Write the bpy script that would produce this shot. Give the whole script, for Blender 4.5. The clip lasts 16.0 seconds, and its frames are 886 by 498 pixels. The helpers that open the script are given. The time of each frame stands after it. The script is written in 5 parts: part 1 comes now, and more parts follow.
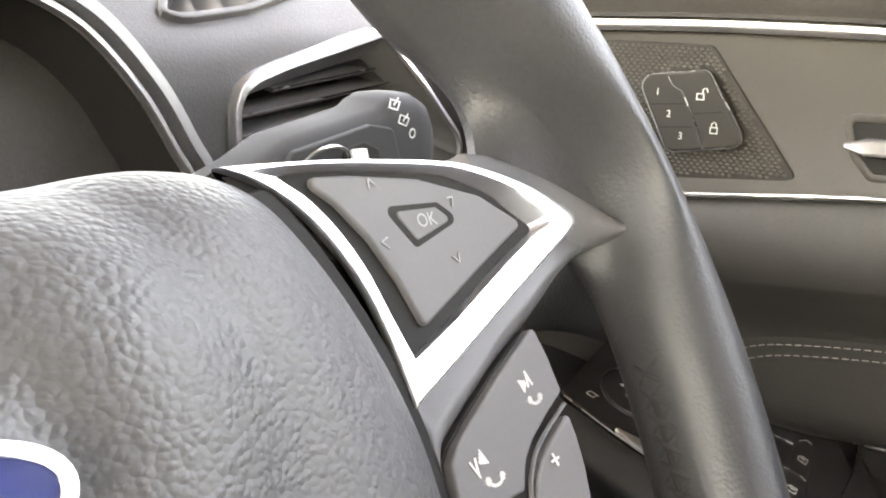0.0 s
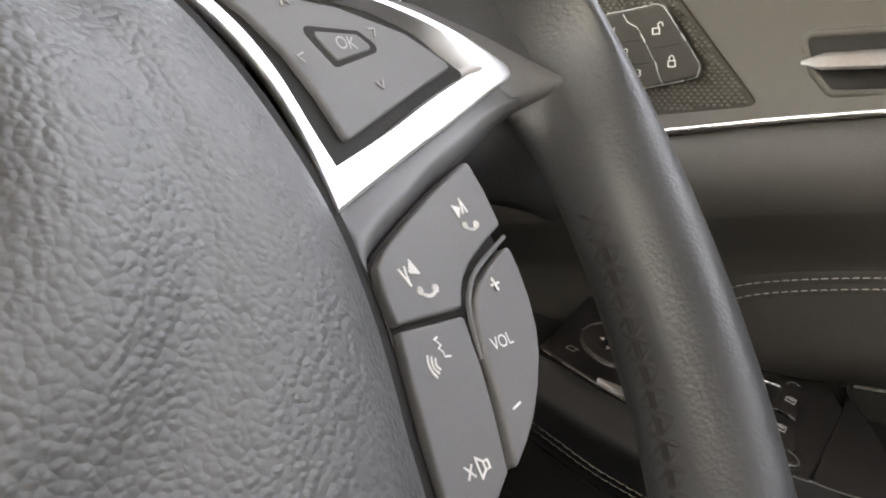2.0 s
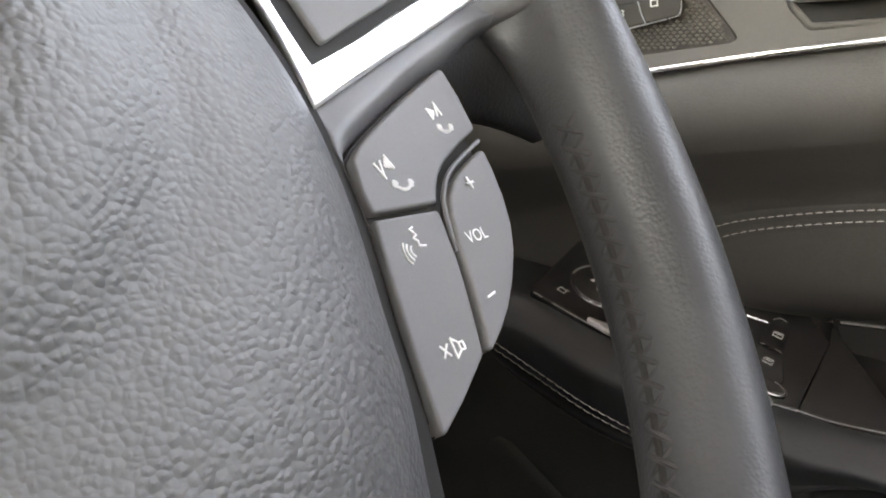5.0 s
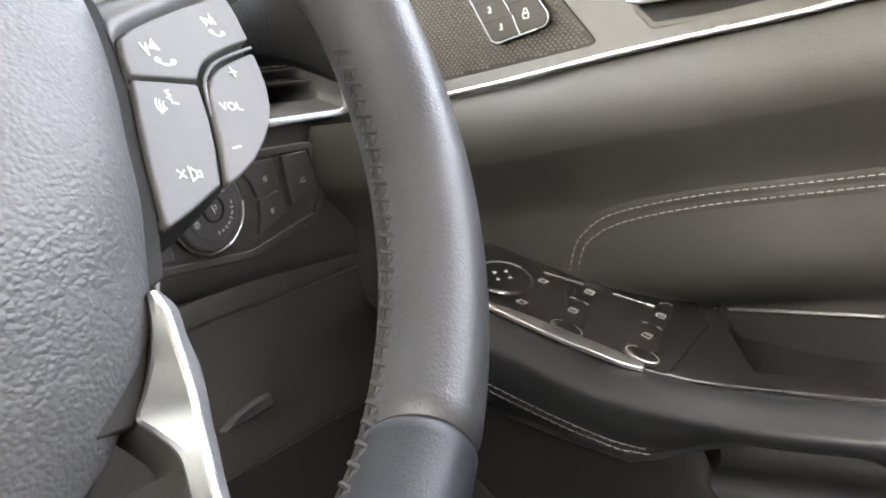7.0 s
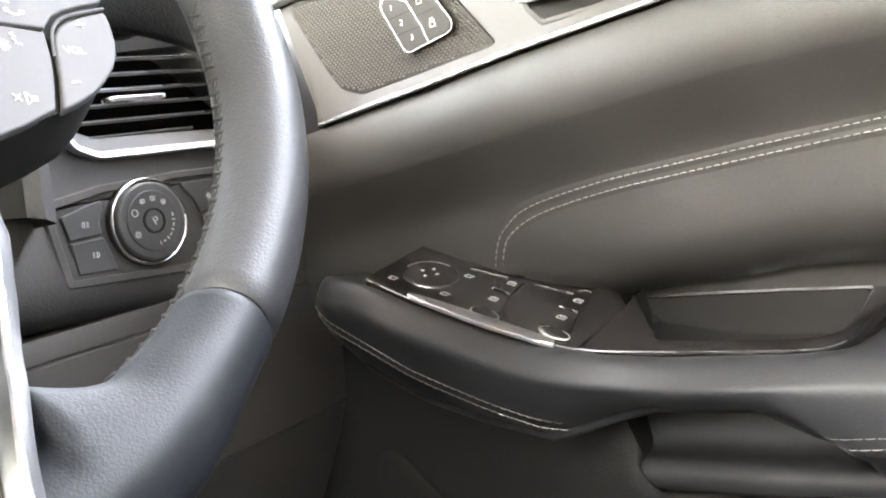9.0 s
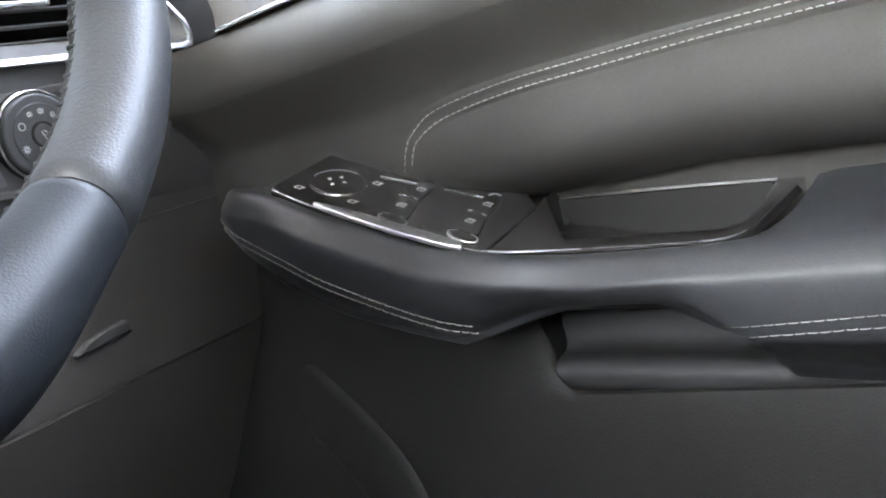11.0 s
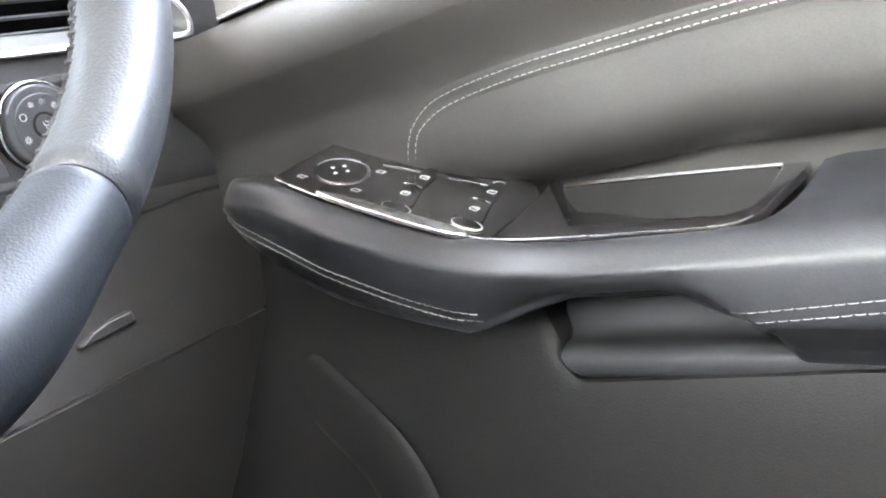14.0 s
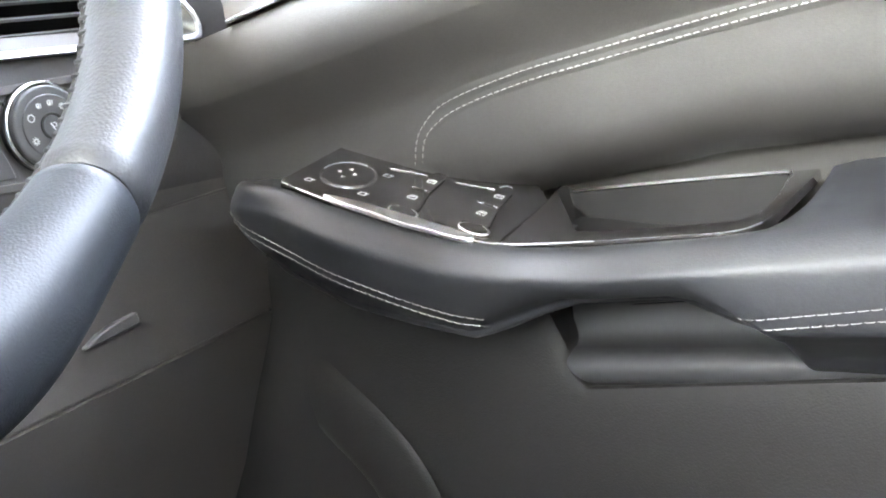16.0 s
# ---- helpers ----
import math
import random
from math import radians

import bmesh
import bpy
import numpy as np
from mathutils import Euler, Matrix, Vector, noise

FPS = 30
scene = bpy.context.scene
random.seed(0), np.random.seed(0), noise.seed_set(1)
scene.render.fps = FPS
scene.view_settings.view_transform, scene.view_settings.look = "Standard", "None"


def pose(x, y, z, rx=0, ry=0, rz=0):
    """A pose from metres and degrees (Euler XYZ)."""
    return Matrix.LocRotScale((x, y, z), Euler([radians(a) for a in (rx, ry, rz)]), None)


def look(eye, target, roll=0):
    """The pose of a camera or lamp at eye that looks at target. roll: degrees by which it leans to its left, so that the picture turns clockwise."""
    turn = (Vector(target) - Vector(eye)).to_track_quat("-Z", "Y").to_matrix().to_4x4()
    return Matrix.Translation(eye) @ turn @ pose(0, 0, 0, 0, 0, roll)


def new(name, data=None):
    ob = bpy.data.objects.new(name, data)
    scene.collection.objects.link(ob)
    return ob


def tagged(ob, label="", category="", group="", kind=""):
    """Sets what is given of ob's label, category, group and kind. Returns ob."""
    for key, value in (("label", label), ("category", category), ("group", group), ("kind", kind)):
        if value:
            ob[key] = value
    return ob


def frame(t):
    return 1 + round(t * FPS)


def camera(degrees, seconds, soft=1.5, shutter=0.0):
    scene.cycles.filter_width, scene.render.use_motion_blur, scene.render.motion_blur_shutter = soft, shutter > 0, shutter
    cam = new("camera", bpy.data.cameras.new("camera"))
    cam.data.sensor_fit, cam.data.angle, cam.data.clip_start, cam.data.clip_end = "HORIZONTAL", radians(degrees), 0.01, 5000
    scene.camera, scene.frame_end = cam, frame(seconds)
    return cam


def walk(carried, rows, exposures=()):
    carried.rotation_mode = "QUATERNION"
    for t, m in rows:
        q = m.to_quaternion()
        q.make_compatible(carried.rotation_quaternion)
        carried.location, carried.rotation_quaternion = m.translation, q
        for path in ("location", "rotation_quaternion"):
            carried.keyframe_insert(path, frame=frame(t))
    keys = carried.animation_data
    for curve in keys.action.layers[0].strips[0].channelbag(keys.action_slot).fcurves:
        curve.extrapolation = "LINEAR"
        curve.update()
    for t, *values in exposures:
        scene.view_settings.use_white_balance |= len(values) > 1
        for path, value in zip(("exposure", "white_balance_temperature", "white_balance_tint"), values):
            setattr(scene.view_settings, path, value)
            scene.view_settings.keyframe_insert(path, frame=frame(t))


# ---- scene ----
cam = camera(50.34, 16.0, soft=2.0)
walk(cam, (
    (0.0, pose(-0.0336, -0.0944, 0.0574, 74.59, -1.49, -54.68)),
    (0.5, pose(-0.0287, -0.0912, 0.0541, 75.57, -0.60, -55.96)),
    (1.0, pose(-0.0352, -0.0943, 0.0652, 76.28, 0.36, -56.11)),
    (1.5, pose(-0.0319, -0.1024, 0.0442, 77.26, 1.36, -55.76)),
    (2.0, pose(-0.0303, -0.1078, 0.0144, 77.60, 1.89, -55.71)),
    (2.5, pose(-0.0291, -0.1080, 0.0005, 77.13, 1.86, -55.87)),
    (3.0, pose(-0.0293, -0.1143, -0.0033, 76.64, 2.50, -55.76)),
    (3.5, pose(-0.0288, -0.1151, -0.0039, 76.08, 2.47, -55.60)),
    (6.0, pose(-0.0411, -0.1226, 0.0041, 76.57, 3.72, -56.06)),
    (6.5, pose(-0.0415, -0.1533, -0.0040, 78.11, 3.50, -54.73)),
    (7.0, pose(-0.0470, -0.1998, -0.0471, 82.41, 4.57, -54.00)),
    (7.5, pose(-0.0600, -0.2485, -0.0755, 85.01, 5.01, -53.64)),
    (8.0, pose(-0.0535, -0.2630, -0.0792, 86.82, 5.43, -53.36)),
    (8.5, pose(-0.0447, -0.2586, -0.0890, 87.76, 6.56, -52.78)),
    (9.0, pose(-0.0405, -0.2604, -0.0950, 87.48, 7.18, -52.33)),
    (9.5, pose(-0.0268, -0.2681, -0.0946, 85.85, 7.54, -52.70)),
    (10.0, pose(-0.0244, -0.2675, -0.1043, 83.70, 8.26, -54.94)),
    (12.5, pose(-0.0235, -0.2666, -0.1092, 81.85, 8.95, -56.37)),
    (13.0, pose(-0.0230, -0.2652, -0.1093, 81.80, 9.11, -56.28)),
    (13.5, pose(-0.0234, -0.2648, -0.1103, 81.82, 9.15, -56.21)),
    (14.0, pose(-0.0234, -0.2648, -0.1094, 81.83, 9.10, -56.14)),
    (14.5, pose(-0.0234, -0.2640, -0.1105, 82.00, 8.95, -56.07)),
    (15.0, pose(-0.0234, -0.2634, -0.1109, 82.09, 8.87, -55.96)),
    (15.5, pose(-0.0234, -0.2629, -0.1114, 82.35, 8.68, -55.88)),
    (16.0, pose(-0.0231, -0.2631, -0.1103, 82.26, 8.64, -55.79)),
), exposures=((0.0, 5.50, 13300, 18), (1.0, 5.20, 13300, 18), (2.0, 4.95, 13300, 18), (2.5, 4.95, 13300, 18), (3.5, 5.13, 13100, 18), (6.0, 5.53, 12200, 16), (7.0, 6.08, 12200, 16), (8.0, 6.50, 12200, 15), (9.0, 6.65, 12000, 15), (9.5, 6.70, 11600, 15), (10.0, 6.05, 9700, 12), (12.5, 7.30, 10000, 12), (16.0, 7.45, 10200, 12)))

# ---- world, sun, exposure ----
sky_world = bpy.data.worlds.new("sky")
scene.world = sky_world
sky_world.use_nodes = True
wn = sky_world.node_tree
sky_tex = wn.nodes.new("ShaderNodeTexSky")
sky_tex.sky_type = "NISHITA"
sky_tex.sun_disc = False
sky_tex.sun_elevation = radians(68)
sky_tex.sun_rotation = radians(-90)
sky_tex.air_density, sky_tex.dust_density = 1.0, 2.0
wn.links.new(sky_tex.outputs[0], wn.nodes["Background"].inputs[0])
wn.nodes["Background"].inputs[1].default_value = 0.15
sun = new("sun", bpy.data.lights.new("sun", "SUN"))
sun.data.energy, sun.data.angle, sun.data.color = 0.55, radians(10), (1.0, 0.985, 0.965)
sun.matrix_world = look((0, 0, 5), (0.375, 0.0, 4.073))


# ---- materials ----
def mat(name, col, rough, metal=0.0, bump="", scale=800.0, strength=0.3, depth=0.0003, vary=0.12, coat=0.0, stretch=(1.0, 1.0, 1.0), spec=0.5):
    m = bpy.data.materials.new(name)
    m.use_nodes = True
    nt = m.node_tree
    b = nt.nodes["Principled BSDF"]
    b.inputs["Metallic"].default_value = metal
    b.inputs["Coat Weight"].default_value = coat
    b.inputs["Specular IOR Level"].default_value = spec
    b.inputs["Coat Roughness"].default_value = 0.06
    tc = nt.nodes.new("ShaderNodeTexCoord")

    def noise_tex(s, detail=3.0):
        n = nt.nodes.new("ShaderNodeTexNoise")
        n.inputs["Scale"].default_value, n.inputs["Detail"].default_value = s, detail
        nt.links.new(tc.outputs["Object"], n.inputs["Vector"])
        return n

    def ramp(src, lo, hi):
        r = nt.nodes.new("ShaderNodeMapRange")
        r.inputs["To Min"].default_value, r.inputs["To Max"].default_value = lo, hi
        r.inputs["From Min"].default_value, r.inputs["From Max"].default_value = 0.3, 0.7
        nt.links.new(src, r.inputs["Value"])
        return r.outputs[0]

    wear, grain = noise_tex(22.0), noise_tex(scale * 0.6)
    both = nt.nodes.new("ShaderNodeMath")
    both.operation = "MULTIPLY"
    nt.links.new(ramp(wear.outputs["Fac"], 1 - vary, 1 + vary), both.inputs[0])
    nt.links.new(ramp(grain.outputs["Fac"], 1 - vary * 0.6, 1 + vary * 0.6), both.inputs[1])
    tint = nt.nodes.new("ShaderNodeVectorMath")
    tint.operation = "SCALE"
    tint.inputs[0].default_value = col
    nt.links.new(both.outputs[0], tint.inputs["Scale"])
    nt.links.new(tint.outputs[0], b.inputs["Base Color"])
    nt.links.new(ramp(wear.outputs["Fac"], max(0.02, rough - 0.06), min(1, rough + 0.06)), b.inputs["Roughness"])
    if bump:
        bp = nt.nodes.new("ShaderNodeBump")
        bp.inputs["Strength"].default_value, bp.inputs["Distance"].default_value = strength, depth
        if bump == "pebble":
            warp = noise_tex(scale * 0.35, 2.0)
            mixv = nt.nodes.new("ShaderNodeMix")
            mixv.data_type = "VECTOR"
            mixv.inputs["Factor"].default_value = 0.0012
            nt.links.new(tc.outputs["Object"], mixv.inputs[4])
            nt.links.new(warp.outputs["Color"], mixv.inputs[5])
            vo = nt.nodes.new("ShaderNodeTexVoronoi")
            vo.feature = "SMOOTH_F1"
            vo.inputs["Scale"].default_value = scale
            vo.inputs["Smoothness"].default_value = 0.3
            sq = nt.nodes.new("ShaderNodeVectorMath")
            sq.operation = "MULTIPLY"
            sq.inputs[1].default_value = stretch
            nt.links.new(mixv.outputs[1], sq.inputs[0])
            nt.links.new(sq.outputs[0], vo.inputs["Vector"])
            inv = nt.nodes.new("ShaderNodeMath")
            inv.operation = "MULTIPLY_ADD"
            inv.inputs[1].default_value, inv.inputs[2].default_value = -1.0, 1.0
            nt.links.new(vo.outputs["Distance"], inv.inputs[0])
            add = nt.nodes.new("ShaderNodeMath")
            add.operation = "MULTIPLY_ADD"
            add.inputs[1].default_value = 0.12
            nt.links.new(noise_tex(scale * 1.6).outputs["Fac"], add.inputs[0])
            nt.links.new(inv.outputs[0], add.inputs[2])
            nt.links.new(add.outputs[0], bp.inputs["Height"])
        else:
            nt.links.new(noise_tex(scale, 4.0).outputs["Fac"], bp.inputs["Height"])
        nt.links.new(bp.outputs[0], b.inputs["Normal"])
    m.node_tree.nodes["Principled BSDF"].inputs["IOR"].default_value = 1.48
    return m


PAD_LEATHER = mat("airbag_leather", (0.0710, 0.0694, 0.0712), 0.50, bump="pebble", scale=820, strength=0.5, depth=0.0006, stretch=(0.85, 1.1, 1.0))
RIM_LEATHER = mat("rim_leather", (0.038, 0.039, 0.042), 0.44, bump="pebble", scale=1050, strength=0.34, depth=0.0003)
RIM_SMOOTH = mat("rim_smooth_leather", (0.020, 0.023, 0.027), 0.46, bump="pebble", scale=1500, strength=0.28, depth=0.0002, spec=0.36)
DASH = mat("soft_dash_plastic", (0.056, 0.053, 0.052), 0.62, bump="pebble", scale=900, strength=0.35, depth=0.0003)
DOOR_SOFT = mat("door_soft_plastic", (0.0540, 0.0511, 0.0482), 0.55, bump="pebble", scale=800, strength=0.4, depth=0.0003)
DOOR_LEATHER = mat("door_leather", (0.0409, 0.0383, 0.0356), 0.55, bump="pebble", scale=1100, strength=0.25, depth=0.0002)
ARM_LEATHER = mat("armrest_leather", (0.0250, 0.0264, 0.0292), 0.45, bump="pebble", scale=900, strength=0.24, depth=0.0002)
HARD = mat("hard_black_plastic", (0.068, 0.064, 0.061), 0.55, bump="grain", scale=1500, strength=0.2, depth=0.0002)
CUP_GREY = mat("pull_cup_plastic", (0.0245, 0.0252, 0.0266), 0.58, bump="grain", scale=2200, strength=0.1, depth=0.0001)
LOWER = mat("lower_door_plastic", (0.0116, 0.0111, 0.0109), 0.60, bump="pebble", scale=900, strength=0.4, depth=0.0003, spec=0.3)
DARK = mat("dark_cavity_plastic", (0.010, 0.009, 0.0085), 0.85, bump="grain", scale=900, strength=0.2)
TRIM = mat("satin_trim_plastic", (0.0425, 0.0374, 0.0323), 0.50, bump="grain", scale=2200, strength=0.08, depth=0.0001)
BUTTON = mat("button_satin_plastic", (0.128, 0.125, 0.128), 0.55, bump="grain", scale=3000, strength=0.1, depth=0.0001, vary=0.05, spec=0.25)
KNOB = mat("knob_plastic", (0.07, 0.07, 0.07), 0.4, bump="grain", scale=2500, strength=0.1, depth=0.0001)
STALK = mat("stalk_plastic", (0.026, 0.026, 0.027), 0.80, bump="grain", scale=2500, strength=0.1, depth=0.0001)
KEY = mat("keypad_plastic", (0.034, 0.031, 0.028), 0.6, vary=0.06, spec=0.25)
GLOSS = mat("piano_black", (0.022, 0.020, 0.020), 0.08, vary=0.05, coat=0.6)
CHROME = mat("satin_chrome", (0.84, 0.85, 0.87), 0.24, metal=1.0, vary=0.04)
SATIN = mat("satin_trim", (0.1798, 0.1891, 0.1922), 0.48, metal=1.0, vary=0.05)
SILVER = mat("satin_silver", (0.44, 0.45, 0.47), 0.28, metal=1.0, vary=0.05)
SPOKE_SATIN = mat("satin_spoke_plastic", (0.118, 0.116, 0.120), 0.36, bump="grain", scale=2500, strength=0.08, depth=0.0001, vary=0.06, spec=0.25)
BRUSHED = mat("bright_satin_metal", (0.88, 0.88, 0.90), 0.36, metal=1.0, vary=0.04)
SLOPE = mat("vent_slope_plastic", (0.150, 0.148, 0.150), 0.42, bump="grain", scale=2500, strength=0.08, depth=0.0001)
FAINT = mat("grey_print", (0.28, 0.275, 0.275), 0.6, vary=0.03)
PRINT = mat("white_print", (0.66, 0.65, 0.64), 0.6, vary=0.03)
THREAD = mat("pale_thread", (0.36, 0.35, 0.33), 0.8, bump="grain", scale=4000, strength=0.4, vary=0.15)
BLACK_THREAD = mat("black_thread", (0.032, 0.032, 0.034), 0.85, bump="grain", scale=4000, strength=0.4)
BLUE = mat("blue_enamel", (0.02, 0.04, 0.16), 0.15, coat=0.8)
MESH_GREY = mat("speaker_mesh_plastic", (0.085, 0.078, 0.068), 0.5, vary=0.08)
HEADLINER = mat("headliner_cloth", (0.16, 0.155, 0.15), 0.9, bump="grain", scale=600, strength=0.4)
CARPET = mat("carpet", (0.03, 0.03, 0.03), 0.95, bump="grain", scale=500, strength=0.8, depth=0.002)
ASPHALT = mat("pale_paving", (0.32, 0.31, 0.29), 0.9, bump="grain", scale=60, strength=0.5, depth=0.005)
GLASS = bpy.data.materials.new("window_glass")
GLASS.use_nodes = True
gn = GLASS.node_tree
gn.nodes.remove(gn.nodes["Principled BSDF"])
gt, gg = gn.nodes.new("ShaderNodeBsdfTransparent"), gn.nodes.new("ShaderNodeBsdfGlossy")
gmix = gn.nodes.new("ShaderNodeMixShader")
gmix.inputs[0].default_value = 0.05
gg.inputs["Roughness"].default_value = 0.02
gt.inputs[0].default_value = (0.90, 0.94, 0.92, 1)
gn.links.new(gt.outputs[0], gmix.inputs[1])
gn.links.new(gg.outputs[0], gmix.inputs[2])
gn.links.new(gmix.outputs[0], gn.nodes["Material Output"].inputs[0])


# ---- mesh helpers ----
def part(name, bm, material, parent=None, label="", sharp=40.0):
    bmesh.ops.recalc_face_normals(bm, faces=bm.faces)
    me = bpy.data.meshes.new(name)
    bm.to_mesh(me)
    bm.free()
    for p in me.polygons:
        p.use_smooth = len(p.vertices) <= 6
    me.set_sharp_from_angle(angle=radians(sharp))
    me.materials.append(material)
    ob = new(name, me)
    ob.parent = parent
    return tagged(ob, label)


def thing(name, m, label, category, group="", kind=""):
    e = new(name)
    e.empty_display_size = 0.02
    e.matrix_world = m
    return tagged(e, label, category, group, kind)


def lerp_table(table, t):
    """Piecewise-linear look-up, keys falling or rising."""
    rows = sorted(table)
    ks = [r[0] for r in rows]
    return [float(np.interp(t, ks, [r[i] for r in rows])) for i in range(1, len(rows[0]))]


def curve(pts, per=6, closed=False):
    """Catmull-Rom through the points, any dimension."""
    p = [Vector(q) for q in pts]
    n = len(p)
    out = []
    for i in range(n if closed else n - 1):
        a, b, c, d = (p[(i + k) % n] if closed else p[min(max(i + k, 0), n - 1)] for k in (-1, 0, 1, 2))
        for j in range(per):
            s = j / per
            out.append(0.5 * (2 * b + (c - a) * s + (2 * a - 5 * b + 4 * c - d) * s * s + (3 * b - a - 3 * c + d) * s ** 3))
    if not closed:
        out.append(p[-1])
    return out


def round_poly(pts, r, seg=4):
    """The polygon with its corners rounded to arcs of radius r."""
    out, n = [], len(pts)
    for i in range(n):
        a, b, c = (Vector(pts[(i + k) % n]) for k in (-1, 0, 1))
        u, v = (a - b).normalized(), (c - b).normalized()
        half = math.acos(max(-1.0, min(1.0, u.dot(v)))) / 2
        d = min(r / max(0.05, math.tan(half)), (a - b).length * 0.45, (c - b).length * 0.45)
        if half > 1.5:
            out.append(b)
            continue
        rad = d * math.tan(half)
        mid = b + (u + v).normalized() * (d / math.cos(half))
        p, q = b + u * d - mid, b + v * d - mid
        turn = math.atan2(p.x * q.y - p.y * q.x, p.dot(q))
        for j in range(seg + 1):
            t = turn * j / seg
            out.append(mid + Vector((p.x * math.cos(t) - p.y * math.sin(t), p.x * math.sin(t) + p.y * math.cos(t))))
    return out


def inset_poly(pts, d):
    """The closed outline moved inwards by d."""
    n = len(pts)
    area = sum(pts[i][0] * pts[(i + 1) % n][1] - pts[(i + 1) % n][0] * pts[i][1] for i in range(n))
    sgn = 1 if area > 0 else -1
    out = []
    for i in range(n):
        a, b, c = (Vector(pts[(i + k) % n][:2]) for k in (-1, 0, 1))
        e, f = (b - a), (c - b)
        if e.length < 1e-9 or f.length < 1e-9:
            e = f = (c - a)
        ne, nf = Vector((-e.y, e.x)).normalized() * sgn, Vector((-f.y, f.x)).normalized() * sgn
        m = ne + nf
        m = m.normalized() if m.length > 1e-6 else ne
        out.append(b + m * (d / max(0.45, m.dot(ne))))
    for _ in range(6):
        flips = [i for i in range(n) if (out[(i + 1) % n] - out[i]).dot(Vector(pts[(i + 1) % n][:2]) - Vector(pts[i][:2])) < 0]
        if not flips:
            break
        for i in flips:
            m = (out[i] + out[(i + 1) % n]) / 2
            out[i], out[(i + 1) % n] = m.copy(), m.copy()
    return out


def loops(rings, closed=True, cap0=True, cap1=True):
    """A skin over rings of points."""
    bm = bmesh.new()
    vs = [[bm.verts.new(p) for p in ring] for ring in rings]
    for a, b in zip(vs, vs[1:]):
        n = len(a)
        for i in range(n if closed else n - 1):
            j = (i + 1) % n
            bm.faces.new((a[i], a[j], b[j], b[i]))
    if closed and cap0:
        bm.faces.new(vs[0])
    if closed and cap1:
        bm.faces.new(vs[-1])
    return bm


def plate(outline, h0, h1, where, bevel=0.0006, steps=3):
    """A plate with a rounded upper edge; where(a, b, h) gives the place."""
    rings = [[where(p[0], p[1], h0) for p in outline]]
    for k in range(steps + 1):
        s = k / steps * math.pi / 2
        o = inset_poly(outline, bevel * (1 - math.cos(s)))
        rings.append([where(p[0], p[1], h1 - bevel + bevel * math.sin(s)) for p in o])
    rings.append([where(p[0], p[1], h1) for p in inset_poly(outline, bevel + 0.00012)])
    bm = loops(rings)
    bmesh.ops.remove_doubles(bm, verts=bm.verts, dist=2e-6)
    return bm


def collar(outer, inner, h0, h1, where, bevel=0.0008):
    """A frame between two outlines with the same number of points."""
    n = len(outer)
    rings = []
    for d, h in ((0, h0), (0, h1 - bevel), (0.3, h1 - bevel * 0.3), (1, h1)):
        rings.append([where(*(Vector(outer[i][:2]).lerp(Vector(inner[i][:2]), 0.12 * d)), h) for i in range(n)])
    for d, h in ((1, h1), (0.3, h1 - bevel * 0.3), (0, h1 - bevel), (0, h0)):
        rings.append([where(*(Vector(inner[i][:2]).lerp(Vector(outer[i][:2]), 0.12 * d)), h) for i in range(n)])
    rings.append(rings[0])
    bm = loops(rings, cap0=False, cap1=False)
    bmesh.ops.remove_doubles(bm, verts=bm.verts, dist=1e-7)
    return bm


def resample(pts, centre, n):
    """n points of a closed outline at even angles round centre."""
    out = []
    m = len(pts)
    for k in range(n):
        a = 2 * math.pi * k / n
        d = Vector((math.cos(a), math.sin(a)))
        best = 0.0
        for i in range(m):
            p, q = Vector(pts[i][:2]) - Vector(centre), Vector(pts[(i + 1) % m][:2]) - Vector(centre)
            e = q - p
            det = d.x * -e.y + d.y * e.x
            if abs(det) < 1e-12:
                continue
            s = (p.x * -e.y + p.y * e.x) / det
            w = (d.x * p.y - d.y * p.x) / det
            if s > 0 and -1e-6 <= w <= 1 + 1e-6:
                best = max(best, s)
        out.append(Vector(centre) + d * best)
    return out


def tube(path, ra, rb=None, seg=10, up=(0, 0, 1), closed=False):
    """An oval tube along a path; ra sideways, rb along up. Both may be functions of 0..1."""
    rings, n = [], len(path)
    for i, p in enumerate(path):
        p = Vector(p)
        a, b = Vector(path[(i - 1) % n] if closed else path[max(i - 1, 0)]), Vector(path[(i + 1) % n] if closed else path[min(i + 1, n - 1)])
        t = (b - a).normalized()
        side = t.cross(Vector(up)).normalized()
        u2 = side.cross(t).normalized()
        s = i / max(1, n - 1)
        x = ra(s) if callable(ra) else ra
        y = (rb(s) if callable(rb) else rb) if rb is not None else x
        rings.append([p + side * (x * math.cos(2 * math.pi * k / seg)) + u2 * (y * math.sin(2 * math.pi * k / seg)) for k in range(seg)])
    if closed:
        rings.append(rings[0])
        bm = loops(rings, cap0=False, cap1=False)
        bmesh.ops.remove_doubles(bm, verts=bm.verts, dist=1e-7)
        return bm
    return loops(rings)


def join(bms):
    out = bmesh.new()
    for b in bms:
        me = bpy.data.meshes.new("tmp")
        b.to_mesh(me)
        b.free()
        out.from_mesh(me)
        bpy.data.meshes.remove(me)
    return out


